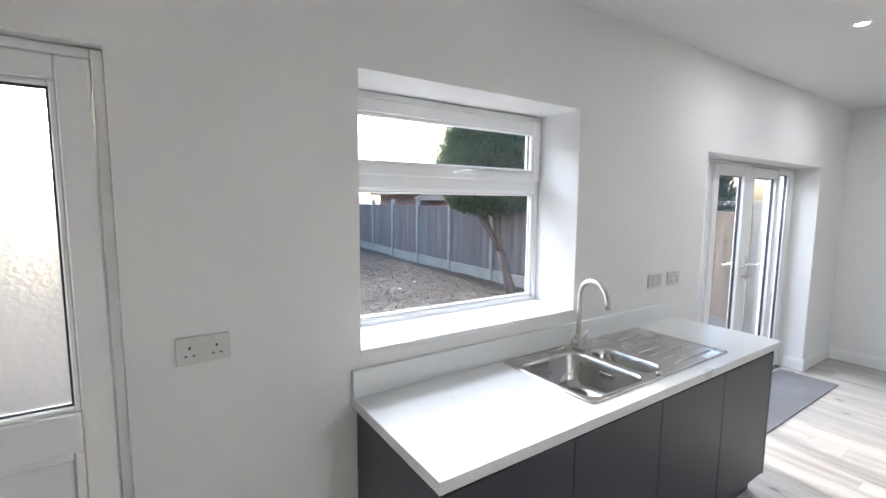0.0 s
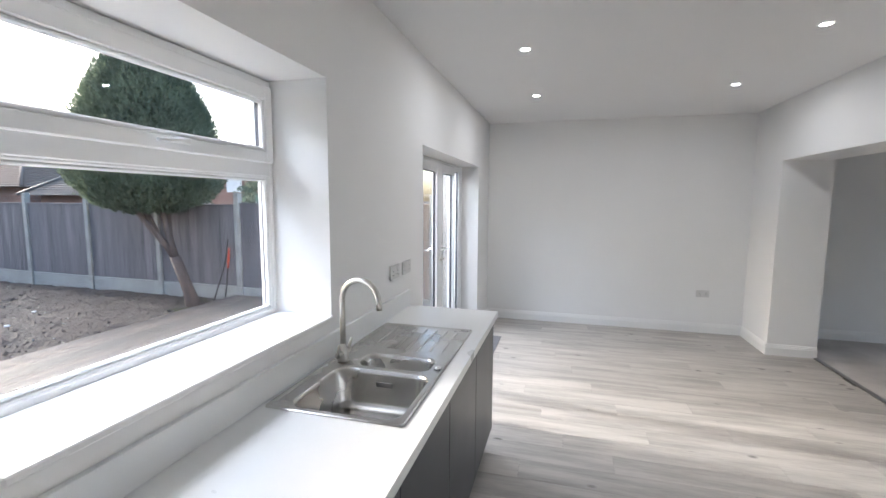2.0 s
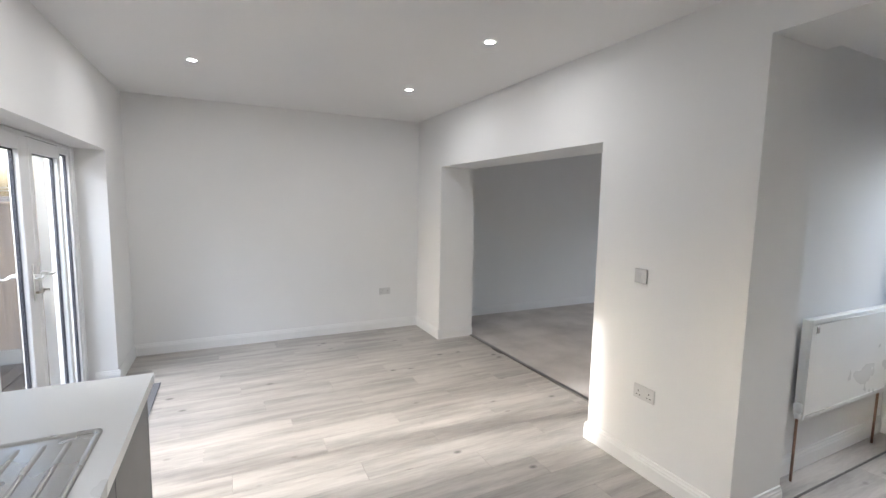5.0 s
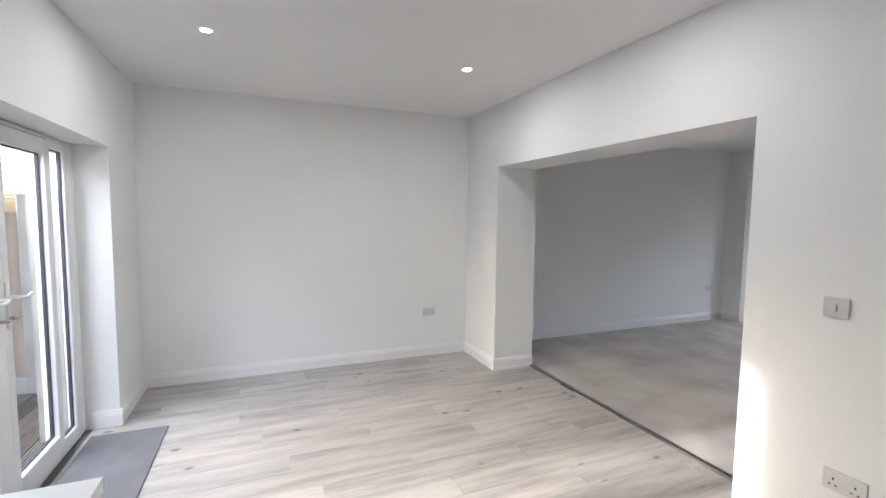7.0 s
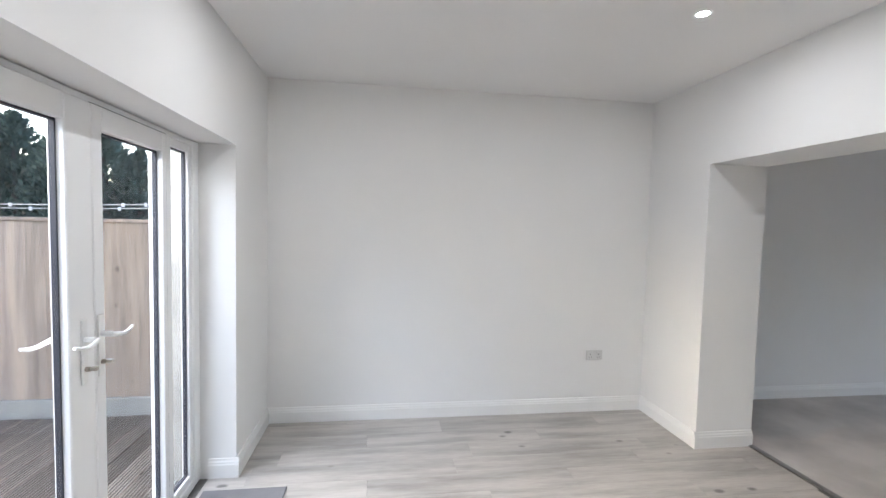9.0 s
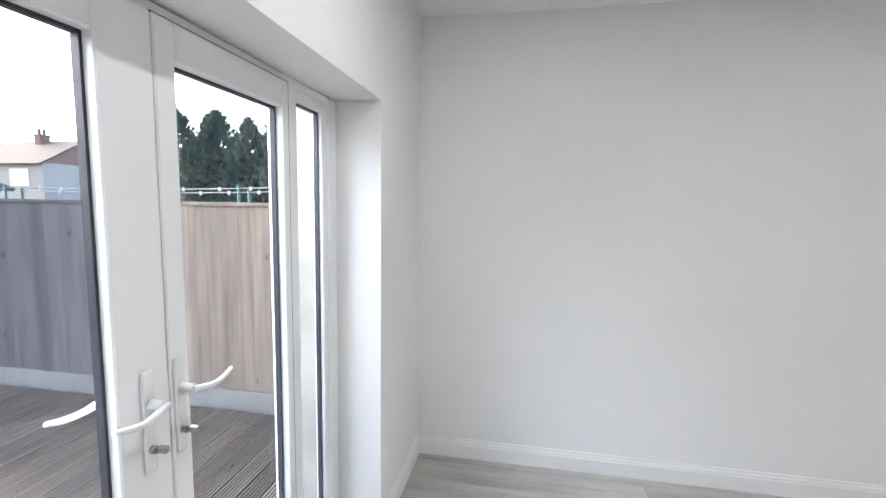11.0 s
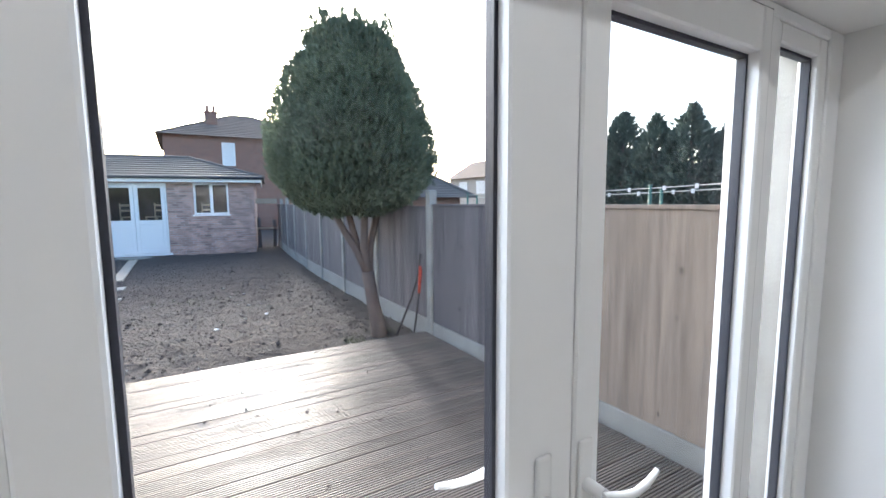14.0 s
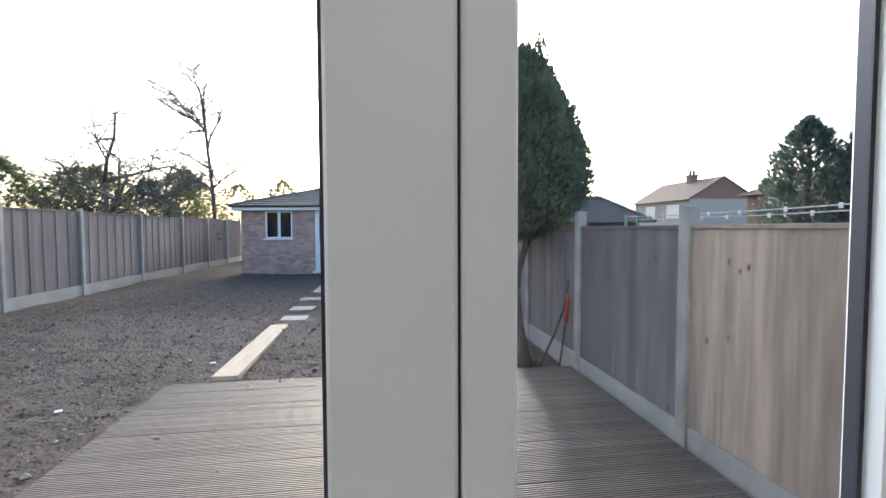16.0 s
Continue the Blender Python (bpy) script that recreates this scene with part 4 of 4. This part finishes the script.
small_window(shed, 0.932, 1.998, 0.03, 1.36, 2.418)
small_window(shed, 5.492, 6.558, 0.03, 1.36, 2.418)
sd = new("door")
sd.parent = shed
frame_ring("frame", 2.872, 4.708, 0.11, 2.418, 0.03, 0.1, 0.05, sd)
for x0 in (2.925, 3.795):
    frame_ring("stile_and_rail", x0, x0 + 0.86, 0.16, 2.365, 0.015, 0.085, (0.11, 0.11, 0.12, 0.11), sd)
    block("mid_rail", (x0 + 0.11, 0.016, 1.06), (x0 + 0.75, 0.084, 1.20), UPVC, 0.003, sd)
    block("panel", (x0 + 0.11, 0.03, 0.28), (x0 + 0.75, 0.07, 1.06), UPVC, 0.01, sd)
    block("glazing", (x0 + 0.11, 0.045, 1.20), (x0 + 0.75, 0.06, 2.255), GLASS, parent=sd)
block("sill", (2.8, -0.1, 0.03), (4.78, 0.1, 0.108), UPVC, 0.005, sd)
shed.matrix_world = pose(-0.99, 17.65, G, 0, 0, -9)

# old timber chairs stacked behind the outbuilding's glass
for x, rz in ((3.4, 20), (4.2, -30), (5.9, 45)):
    ch = tagged(base("stored_chair"), "pale wooden chair stored inside the outbuilding", "chair", "stored chairs")
    boxes("leg", [((sx - 0.02, sy - 0.02, 0), (sx + 0.02, sy + 0.02, 0.75 if sy < 0 else 1.25)) for sx in (-0.2, 0.2) for sy in (-0.2, 0.2)], TIMBER, 0.003, ch)
    block("seat", (-0.23, -0.23, 0.7501), (0.23, 0.18, 0.79), TIMBER, 0.01, ch)
    boxes("backrest", [((-0.18, 0.185, h), (0.18, 0.215, h + 0.07)) for h in (0.95, 1.13)], TIMBER, 0.004, ch)
    m = shed.matrix_world @ pose(x, 0.9, 0.0, 0, 0, rz)
    ch.matrix_world = m
    pl = tagged(new("packing_crate"), "plain crate under a stored chair", "crate", "stored crates")
    boxes("slat", [((-0.3, -0.3, 0.02 + 0.13 * k), (0.3, 0.3, 0.13 + 0.13 * k)) for k in range(4)], SHADE_BROWN, 0.004, pl)
    pl.matrix_world = m
    ch.matrix_world = m @ Matrix.Translation((0, 0, 0.52))

# clutter at the side of the outbuilding
sc = tagged(base("timber_gate"), "pale timber cross rails between dark posts beside the outbuilding", "gate")
boxes("post", [((6.62, 18.3, G - 0.2), (6.74, 18.42, 1.0)), ((7.2, 18.35, G - 0.2), (7.32, 18.47, 0.9))], OLDFENCE, 0.01, sc)
boxes("rail", [((6.42, 18.26, 1.55), (7.36, 18.3, 1.75)), ((6.42, 18.26, 0.55), (7.36, 18.3, 0.62)), ((6.42, 18.263, 0.62), (6.47, 18.297, 1.55))], TIMBER, 0.005, sc)


# ---- trees ----
def add_leaf(bm, p, d, size, width, rng):
    s = d.cross(Vector((rng.gauss(0, 1), rng.gauss(0, 1), rng.gauss(0, 1))))
    if s.length < 1e-4:
        return
    s = s.normalized() * width
    bm.faces.new([bm.verts.new(q) for q in (p - d * size * 0.4, p + s, p + d * size * 0.6, p - s)])


def crown(name, count, centre, profile, size, mat, parent, seed, lift=0.8, ragged=0.12, lobes=2.2):
    """Sprays of foliage through a lathed volume of (height, radius) steps with an uneven skin."""
    r_ = random.Random(seed)
    bm = bmesh.new()
    hs = [p[0] for p in profile]
    rs = [p[1] for p in profile]
    c = Vector(centre)
    for _ in range(count):
        h = r_.uniform(hs[0], hs[-1])
        rad_ = float(np.interp(h, hs, rs))
        a = r_.uniform(0, 2 * math.pi)
        q = Vector((math.cos(a) * lobes, math.sin(a) * lobes, h * 1.1 + seed))
        rad_ *= 1 + ragged * 2.2 * noise.noise(q) + ragged * 1.2 * noise.noise(q * 3.3)
        f = r_.random() ** 0.28
        p = c + Vector((math.cos(a) * rad_ * f, math.sin(a) * rad_ * f, h + r_.gauss(0, 0.02) + ragged * 0.9 * noise.noise(q * 2.1)))
        d = Vector((math.cos(a) * 0.7, math.sin(a) * 0.7, lift)) + Vector((r_.gauss(0, 0.35), r_.gauss(0, 0.35), r_.gauss(0, 0.3)))
        add_leaf(bm, p, d.normalized(), size * r_.uniform(0.6, 1.4), size * r_.uniform(0.16, 0.3), r_)
    ob = new(name, mesh_of(bm, name, mat))
    ob.parent = parent
    return ob


tree = tagged(base("clipped_conifer"), "clipped dense green conifer with a bare forked leaning trunk", "tree")
bm = bmesh.new()
add_tube(bm, [(0.24, 0.02, -0.3), (0.21, 0.02, -0.05), (0.14, 0, 0.3), (0.10, 0, 0.66)], [0.13, 0.10, 0.085, 0.085], 12)
for pts in ([(0.11, 0, 0.6), (-0.05, 0.02, 0.95), (-0.22, 0.05, 1.3), (-0.35, 0.05, 1.6), (-0.45, 0, 2.2)], [(0.11, 0, 0.6), (0.05, -0.04, 0.98), (0.07, -0.06, 1.4), (0.13, -0.1, 2.0), (0.1, -0.1, 3.0)],
            [(0.1, 0, 0.62), (0.0, 0.1, 1.0), (-0.08, 0.15, 1.5), (-0.13, 0.15, 2.3)], [(0.1, 0, 0.62), (0.19, 0.08, 1.0), (0.34, 0.15, 1.45), (0.48, 0.15, 1.9)]):
    add_tube(bm, pts, [0.06, 0.052, 0.045, 0.035, 0.02][:len(pts)], 8)
# dense inner twigs that close the crown
for k in range(140):
    a, zz = k * 2.4, 1.6 + 1.6 * ((k * 0.618) % 1)
    rr = (0.85 if zz < 2.6 else 0.55) * (0.75 + 0.25 * math.sin(k * 1.3))
    add_tube(bm, [(0, 0, zz - 0.2), (rr * 0.5 * math.cos(a), rr * 0.5 * math.sin(a), zz), (rr * math.cos(a), rr * math.sin(a), zz + 0.2)], [0.02, 0.013, 0.005], 4)
tk = new("trunk", mesh_of(bm, "trunk", BARK))
tk.parent = tree
PROFILE = [(1.36, 0.35), (1.5, 0.72), (1.75, 0.96), (2.1, 1.06), (2.5, 1.0), (2.85, 0.86), (3.15, 0.68), (3.4, 0.55), (3.55, 0.42)]
crown("foliage", 62000, (-0.02, 0, 0.06), PROFILE, 0.06, CONIFER, tree, 3, ragged=0.06)
crown("inner_foliage", 6000, (-0.02, 0, 0.06), [(h, q * 0.72) for h, q in PROFILE[1:]], 0.17, CONIFER, tree, 4, ragged=0.05)
bm = bmesh.new()
r2 = random.Random(11)
for _ in range(44):
    a, rr = r2.uniform(0, 6.28), 0.62 * math.sqrt(r2.random())
    px, py = -0.02 + rr * math.cos(a), rr * math.sin(a)
    top = 3.92 - 0.4 * rr + r2.uniform(-0.22, 0.1)
    for _k in range(190):
        h = r2.random()
        w_ = 0.12 * (1 - h * h) + 0.015
        b_ = r2.uniform(0, 6.28)
        add_leaf(bm, Vector((px + w_ * math.cos(b_), py + w_ * math.sin(b_), 3.1 + (top - 3.1) * h)), Vector((r2.gauss(0, 0.25), r2.gauss(0, 0.25), 1)).normalized(), 0.065, 0.012, r2)
sp_ = new("top_sprays", mesh_of(bm, "top_sprays", CONIFER))
sp_.parent = tree

# the crown leans away from the foot of the trunk
for part in (tk, *[o for o in bpy.data.objects if o.parent == tree and o != tk]):
    for v in part.data.vertices:
        x, y, z = v.co
        f = min(1.0, max(0.0, z / 1.5))
        wide = 1.1 if z > 1.2 else 1.0
        v.co = (x * wide + 0.19 * f, y * wide + 0.66 * f, z if z < 1.58 else 1.58 + 1.1 * (z - 1.58))
tree.matrix_world = pose(5.97, 5.0, 0)

for i, (x, y, h, r) in enumerate(((18, 12.2, 5.0, 1.45), (18.4, 10.6, 4.75, 1.15), (18, 9.0, 4.35, 0.95), (18.2, 7.9, 4.5, 1.1), (18.3, 6.9, 3.7, 0.75))):
    t_ = tagged(base("conifer"), "tall dark green conifer behind the boundary fence", "tree", "neighbouring conifers")
    tube("trunk", [(x, y, -0.3), (x, y, h * 0.8)], [0.16, 0.05], BARK, 8, t_)
    crown("foliage", 6500 if r > 1 else 4200, (x, y, 0), [(0.2, r * 0.8), (h * 0.3, r), (h * 0.6, r * 0.85), (h * 0.8, r * 0.55), (h * 0.93, r * 0.28), (h, 0.04)], 0.2, FARCONIFER, t_, 20 + i, ragged=0.26, lobes=3.1)


def bare_tree(x, y, height, spread, seed, label, trunk=0.12, forks=3, depth=5, lean=0.0, leader=0.45, twig=0.75):
    """A leafless tree: limbs that fork and taper down to twigs."""
    r_ = random.Random(seed)
    th = tagged(base("bare_tree"), label, "tree")
    bm = bmesh.new()

    def grow(p, d, length, rad_, level):
        pts, q = [p], p
        steps = 9 if level == 0 else 3
        for _ in range(steps):
            k_ = 0.25 if level == 0 else 1.0
            d = (d + k_ * Vector((r_.gauss(0, 0.14), r_.gauss(0, 0.14), r_.gauss(0.02, 0.1)))).normalized()
            q = q + d * length / steps
            pts.append(q)
        add_tube(bm, pts, [rad_ * (1 - 0.6 * k_ / steps) for k_ in range(steps + 1)], 6 if level < 2 else 4)
        if level >= depth:
            return
        for _ in range(forks if level else forks * 2):
            s = r_.choice(pts[4:] if level == 0 else pts[1:])
            side = Vector((r_.gauss(0, 1), r_.gauss(0, 1), r_.gauss(0.25, 0.5))).normalized()
            grow(s, (d * (1 - spread) + side * spread).normalized(), length * r_.uniform(0.6, 1.0) * (twig if level == 0 else 0.7), rad_ * 0.5, level + 1)
    grow(Vector((x, y, -0.3)), Vector((lean, 0, 1)), height * leader, trunk, 0)
    b_ = new("branches", mesh_of(bm, "branches", GREYBARK))
    b_.parent = th
    return th


bare_tree(-3.8, 23.2, 9.2, 0.6, 5, "tall slender leafless tree behind the fence", 0.12, 6, 4, lean=0.05, leader=0.95, twig=0.3)
bare_tree(-4.6, 15.4, 8.2, 0.85, 9, "spreading leafless thorn tree behind the fence", 0.13, 4, 5, 0.05, 0.42, 0.95)
bare_tree(-5.6, 21.5, 6.6, 0.75, 27, "twiggy leafless tree behind the fence", 0.09, 4, 4, 0.05, 0.6, 0.6)
bare_tree(-7.4, 18.5, 6.2, 0.75, 31, "twiggy leafless tree behind the fence", 0.09, 4, 4, 0.0, 0.55, 0.65)
bare_tree(20, 11.4, 6.2, 0.5, 13, "leafless tree beyond the conifers", 0.1, 3, 4)
bare_tree(12.2, 14.5, 3.6, 0.6, 15, "small leafless tree by the garage roof", 0.06, 2, 4)
bare_tree(18.3, 6.9, 3.6, 0.6, 17, "tangled leafless shrub by the conifers", 0.06, 3, 4)
for i, (x, y, h, r) in enumerate(((-9.5, 13.0, 3.9, 1.8), (-6.6, 14.2, 3.6, 1.5), (-5.4, 16.6, 3.7, 1.4), (-4.9, 18.8, 3.5, 1.2), (-4.6, 21.4, 3.6, 1.2), (-1.4, 27.0, 4.4, 1.6), (-12.5, 12.5, 4.2, 2.2), (-8.0, 20.0, 4.2, 2.0), (-5.6, 24.0, 4.6, 1.8), (-7.6, 28.0, 5.0, 2.4), (-4.4, 28.5, 4.3, 1.7))):
    t_ = tagged(base("shrub"), "loose yellow-green garden shrub behind the fence", "shrub", "shrubs behind the fence")
    tube("trunk", [(x, y, -0.3), (x, y, h * 0.6)], [0.08, 0.03], GREYBARK, 6, t_)
    crown("foliage", 4200, (x, y, 0), [(0.1, r * 0.7), (h * 0.35, r), (h * 0.7, r * 0.8), (h * 0.9, r * 0.5), (h, 0.1)], 0.16, SHRUB if i % 3 else FARCONIFER, t_, 40 + i, lift=0.4, ragged=0.3)

# ---- tools, washing line ----
rake = tagged(base("garden_rake"), "dark long-handled garden tool leaning on the fence", "garden tool")
tube("shaft", [(6.24, 4.66, -0.17), (6.45, 4.64, 0.3), (6.56, 4.62, 0.62), (6.60, 4.60, 0.93)], 0.014, RUSTY, 8, rake)
lop = tagged(base("loppers"), "red-handled loppers propped against the fence post", "garden tool")
tube("shaft", [(6.50, 4.64, -0.17), (6.54, 4.62, 0.15), (6.57, 4.60, 0.45)], 0.012, RUSTY, 8, lop)
tube("grip", [(6.57, 4.60, 0.45), (6.58, 4.58, 0.68), (6.57, 4.56, 0.78)], 0.019, REDGRIP, 8, lop)
tube("grip", [(6.57, 4.60, 0.43), (6.60, 4.62, 0.62), (6.60, 4.60, 0.72)], 0.019, REDGRIP, 8, lop)
for z, dy in ((1.60, 0.0), (1.57, 0.5)):
    line = tagged(base("washing_line"), "pale washing line with plastic pegs above the fence", "washing line", "washing lines")
    def sag(y):
        f = (y + 0.5) / 5.0
        return (7.25 + dy * 0.3, y, z + 0.07 + 0.12 * (1 - f) - 0.05 * math.sin(math.pi * f))
    tube("line", [sag(-0.5 + 0.25 * k) for k in range(21)], 0.005, ROPE, 5, line)
    bm = bmesh.new()
    for k in range(15):
        y = -0.3 + k * 0.31 + rng.uniform(-0.1, 0.1)
        p = sag(y)
        add_box(bm, (p[0] - 0.006, y - 0.012, p[2] - 0.022), (p[0] + 0.006, y + 0.012, p[2] + 0.014), 0.002)
    pg = new("pegs", mesh_of(bm, "pegs", PLASTIC))
    pg.parent = line
    for y in (-0.5, 1.9, 4.5):
        q = sag(y)
        tube("post", [(q[0], y, -0.3), (q[0], y, q[2] + 0.03)], 0.013, GREENPAINT, 8, line)

# ---- neighbouring houses ----
def house(name, x0, x1, y0, y1, z1, rise, inset, wall_mat, label, roof_mat=None, windows=(), chimney=None, upper=None):
    th = tagged(base(name), label, "house", "neighbouring houses")
    block("wall", (x0, y0, -0.4), (x1, y1, z1), wall_mat, 0, th)
    if inset > 0:
        hip_roof(x0 - 0.35, x1 + 0.35, y0 - 0.35, y1 + 0.35, z1 - 0.05, rise, inset, 14, roof_mat or FARTILE, th, 0.035)
    else:
        bm = bmesh.new()
        xm = (x0 + x1) / 2
        for s, xe in ((-1, x0 - 0.3), (1, x1 + 0.3)):
            for k in range(14):
                f0, f1 = k / 14, (k + 1) / 14
                xa, xb = xe + (xm - xe) * f0, xe + (xm - xe) * f1
                za, zb = z1 + rise * f0 - 0.1, z1 + rise * f1 - 0.1
                v = [bm.verts.new(q) for q in ((xa, y0 - 0.15, za), (xa, y1 + 0.15, za), (xa, y1 + 0.15, za + 0.05), (xa, y0 - 0.15, za + 0.05), (xb, y1 + 0.15, zb + 0.05), (xb, y0 - 0.15, zb + 0.05))]
                bm.faces.new((v[0], v[1], v[2], v[3]))
                bm.faces.new((v[3], v[2], v[4], v[5]))
        r_ = new("roof", mesh_of(bm, "roof", roof_mat or FARTILE))
        r_.parent = th
        bm = bmesh.new()
        for y in (y0, y1 - 0.2):
            v = [bm.verts.new(q) for q in ((x0, y, z1), (x1, y, z1), (xm, y, z1 + rise - 0.1), (x0, y + 0.2, z1), (x1, y + 0.2, z1), (xm, y + 0.2, z1 + rise - 0.1))]
            for f in ((0, 1, 2), (5, 4, 3), (0, 2, 5, 3), (1, 4, 5, 2)):
                bm.faces.new([v[k] for k in f])
        gb = new("gable", mesh_of(bm, "gable", REDBRICK))
        gb.parent = th
    for side, a0, a1, w0, w1 in windows:
        wd = new("window")
        wd.parent = th
        if side == "y":
            frame_ring("frame", a0, a1, w0, w1, y0 - 0.05, y0 + 0.02, 0.1, wd)
            block("pane", (a0 + 0.1, y0 - 0.03, w0 + 0.1), (a1 - 0.1, y0 + 0.01, w1 - 0.1), PLASTIC, 0, wd)
        else:
            boxes("frame", [((x0 - 0.05, a0, w0), (x0 + 0.02, a1, w0 + 0.1)), ((x0 - 0.05, a0, w1 - 0.1), (x0 + 0.02, a1, w1)), ((x0 - 0.05, a0, w0 + 0.1), (x0 + 0.02, a0 + 0.1, w1 - 0.1)), ((x0 - 0.05, a1 - 0.1, w0 + 0.1), (x0 + 0.02, a1, w1 - 0.1))], UPVC, 0.004, wd)
            block("pane", (x0 - 0.03, a0 + 0.1, w0 + 0.1), (x0 + 0.01, a1 - 0.1, w1 - 0.1), RADIATOR, 0, wd)
    if chimney:
        cx, cy, cz = chimney
        bm = bmesh.new()
        add_box(bm, (cx - 0.35, cy - 0.3, z1), (cx + 0.35, cy + 0.3, cz), 0.02)
        add_box(bm, (cx - 0.4, cy - 0.35, cz), (cx + 0.4, cy + 0.35, cz + 0.12), 0.02)
        for s in (-0.18, 0.18):
            add_tube(bm, [(cx + s, cy, cz + 0.1), (cx + s, cy, cz + 0.55)], [0.12, 0.09], 8)
        c_ = new("chimney", mesh_of(bm, "chimney", REDBRICK))
        c_.parent = th
    return th


house("house", 3.4, 12.9, 30, 39, 5.6, 2.1, 4.4, REDBRICK, "two-storey red brick house with hipped roof and chimney", windows=[("y", 6.43, 7.17, 3.85, 5.25), ("y", 9.6, 11.0, 3.7, 5.1)], chimney=(6.1, 32.3, 7.3))
house("house", 28.65, 34.5, 31.8, 39.4, 3.9, 1.9, 0, RENDER, "pale rendered house with brick gable and brown tiled roof", windows=[("x", 33.0, 34.6, 2.3, 3.5), ("x", 36.2, 37.6, 2.3, 3.5)], chimney=(31.4, 35.2, 6.1))
house("house", 25.0, 31.5, 15.0, 22.2, 3.4, 1.6, 3, REDBRICK, "red brick house with hipped brown roof", windows=[("x", 19.6, 20.8, 2.1, 3.2)])
house("garage", 9.8, 13.0, 14.6, 18.6, 2.0, 0.95, 1.5, REDBRICK, "low brick garage with brown hipped tiled roof", FARTILE)
house("garage", 9.5, 11.5, 11.2, 13.6, 1.75, 0.75, 0.8, REDBRICK, "low brick garage with dark hipped tiled roof", ROOFTILE)

# ---- deck: grooved boards on bearers ----
deck = tagged(base("deck"), "wet weathered grooved timber decking outside the garden doors", "decking")
DX0, DX1, DY0, DY1, DZ = 2.28, 6.585, 0.37, 4.51, -0.04
boxes("bearer", [((x, DY0 + 0.02, -0.24), (x + 0.06, DY1 - 0.02, DZ - 0.0285)) for x in (2.32, 3.2, 4.1, 4.9, 5.7, 6.48)], DECKING, 0, deck)
PITCH = 0.129
# faces inside the grooves take a darker brown than the ridges
prof, groove_faces = [(0.0, -0.028), (0.0, -0.004), (0.003, 0.0)], set()
for k in range(5):
    c0 = 0.010 + k * 0.0205
    prof += [(c0, 0.0), (c0 + 0.0025, -0.006), (c0 + 0.0085, -0.006), (c0 + 0.011, 0.0)]
    groove_faces |= {len(prof) - 4, len(prof) - 3, len(prof) - 2}
prof += [(0.1135, 0.0), (0.1165, -0.004), (0.1165, -0.028)]
bm = bmesh.new()
ends = [[bm.verts.new((x, u, v)) for u, v in prof] for x in (DX0, DX1)]
for i in range(len(prof)):
    j = (i + 1) % len(prof)
    bm.faces.new((ends[0][i], ends[0][j], ends[1][j], ends[1][i])).material_index = 1 if i in groove_faces else 0
for e in ends:
    bm.faces.new(e)
board_me = mesh_of(bm, "deck_board", [DECKING, GROOVE])
for k in range(int((DY1 - DY0) / PITCH)):
    bo = new("deck_board", board_me)
    bo.parent = deck
    bo.location = (0, DY0 + k * PITCH, DZ + 0.002 * math.sin(k * 1.7))
bm = bmesh.new()
for _ in range(46):
    p = Vector((rng.uniform(2.6, 6.4), rng.uniform(0.6, 4.4), DZ + 0.006))
    for _k in range(2):
        add_leaf(bm, p + Vector((rng.gauss(0, 0.01), rng.gauss(0, 0.01), 0)), Vector((rng.gauss(0, 1), rng.gauss(0, 1), rng.uniform(0, 0.3))).normalized(), 0.035, 0.009, rng)
tagged(new("fallen_leaves", mesh_of(bm, "fallen_leaves", RUSTY)), "small dark fallen leaves on the decking", "leaves", kind="stuff")

# ---- laminate planks ----
PW, PL = 0.192, 1.285


def plank_mesh(w, l):
    bm = bmesh.new()
    add_box(bm, (0, 0, -0.0058), (w - 0.0008, l - 0.0008, 0.0), 0.0008)
    return mesh_of(bm, "plank", OAK)


full = plank_mesh(PW, PL)
cache = {}
rows = int((X1 - X0) / PW) + 1
for i in range(rows):
    x = X0 + i * PW
    w = min(PW, X1 - x)
    south = YS2 + 0.03 if 3.14 <= x + PW / 2 <= 5.575 else (-5.19 if 0.75 <= x + PW / 2 <= 2.17 else YS)
    north = 0.16 if 3.36 < x + PW / 2 < 5.53 else 0.0
    y = south - ((i * 0.437) % 1.0) * PL
    while y < north:
        a, b = max(y, south), min(y + PL, north)
        if b - a > 0.03 and w > 0.02:
            key = (round(w, 3), round(b - a, 3))
            if key == (PW, PL):
                me = full
            else:
                if key not in cache:
                    cache[key] = plank_mesh(w, b - a)
                me = cache[key]
            bo = new("plank", me)
            bo.parent = floor_ob
            bo.location = (x, a, 0)
        y += PL
tagged(boxes("floor_hall", [((X0, -5.2, -0.005), (0.75, YS2, 0.0)), ((2.17, -5.2, -0.005), (2.32, YS2, 0.0))], OAK), "grey laminate floor of the hall", "floor", kind="structure")
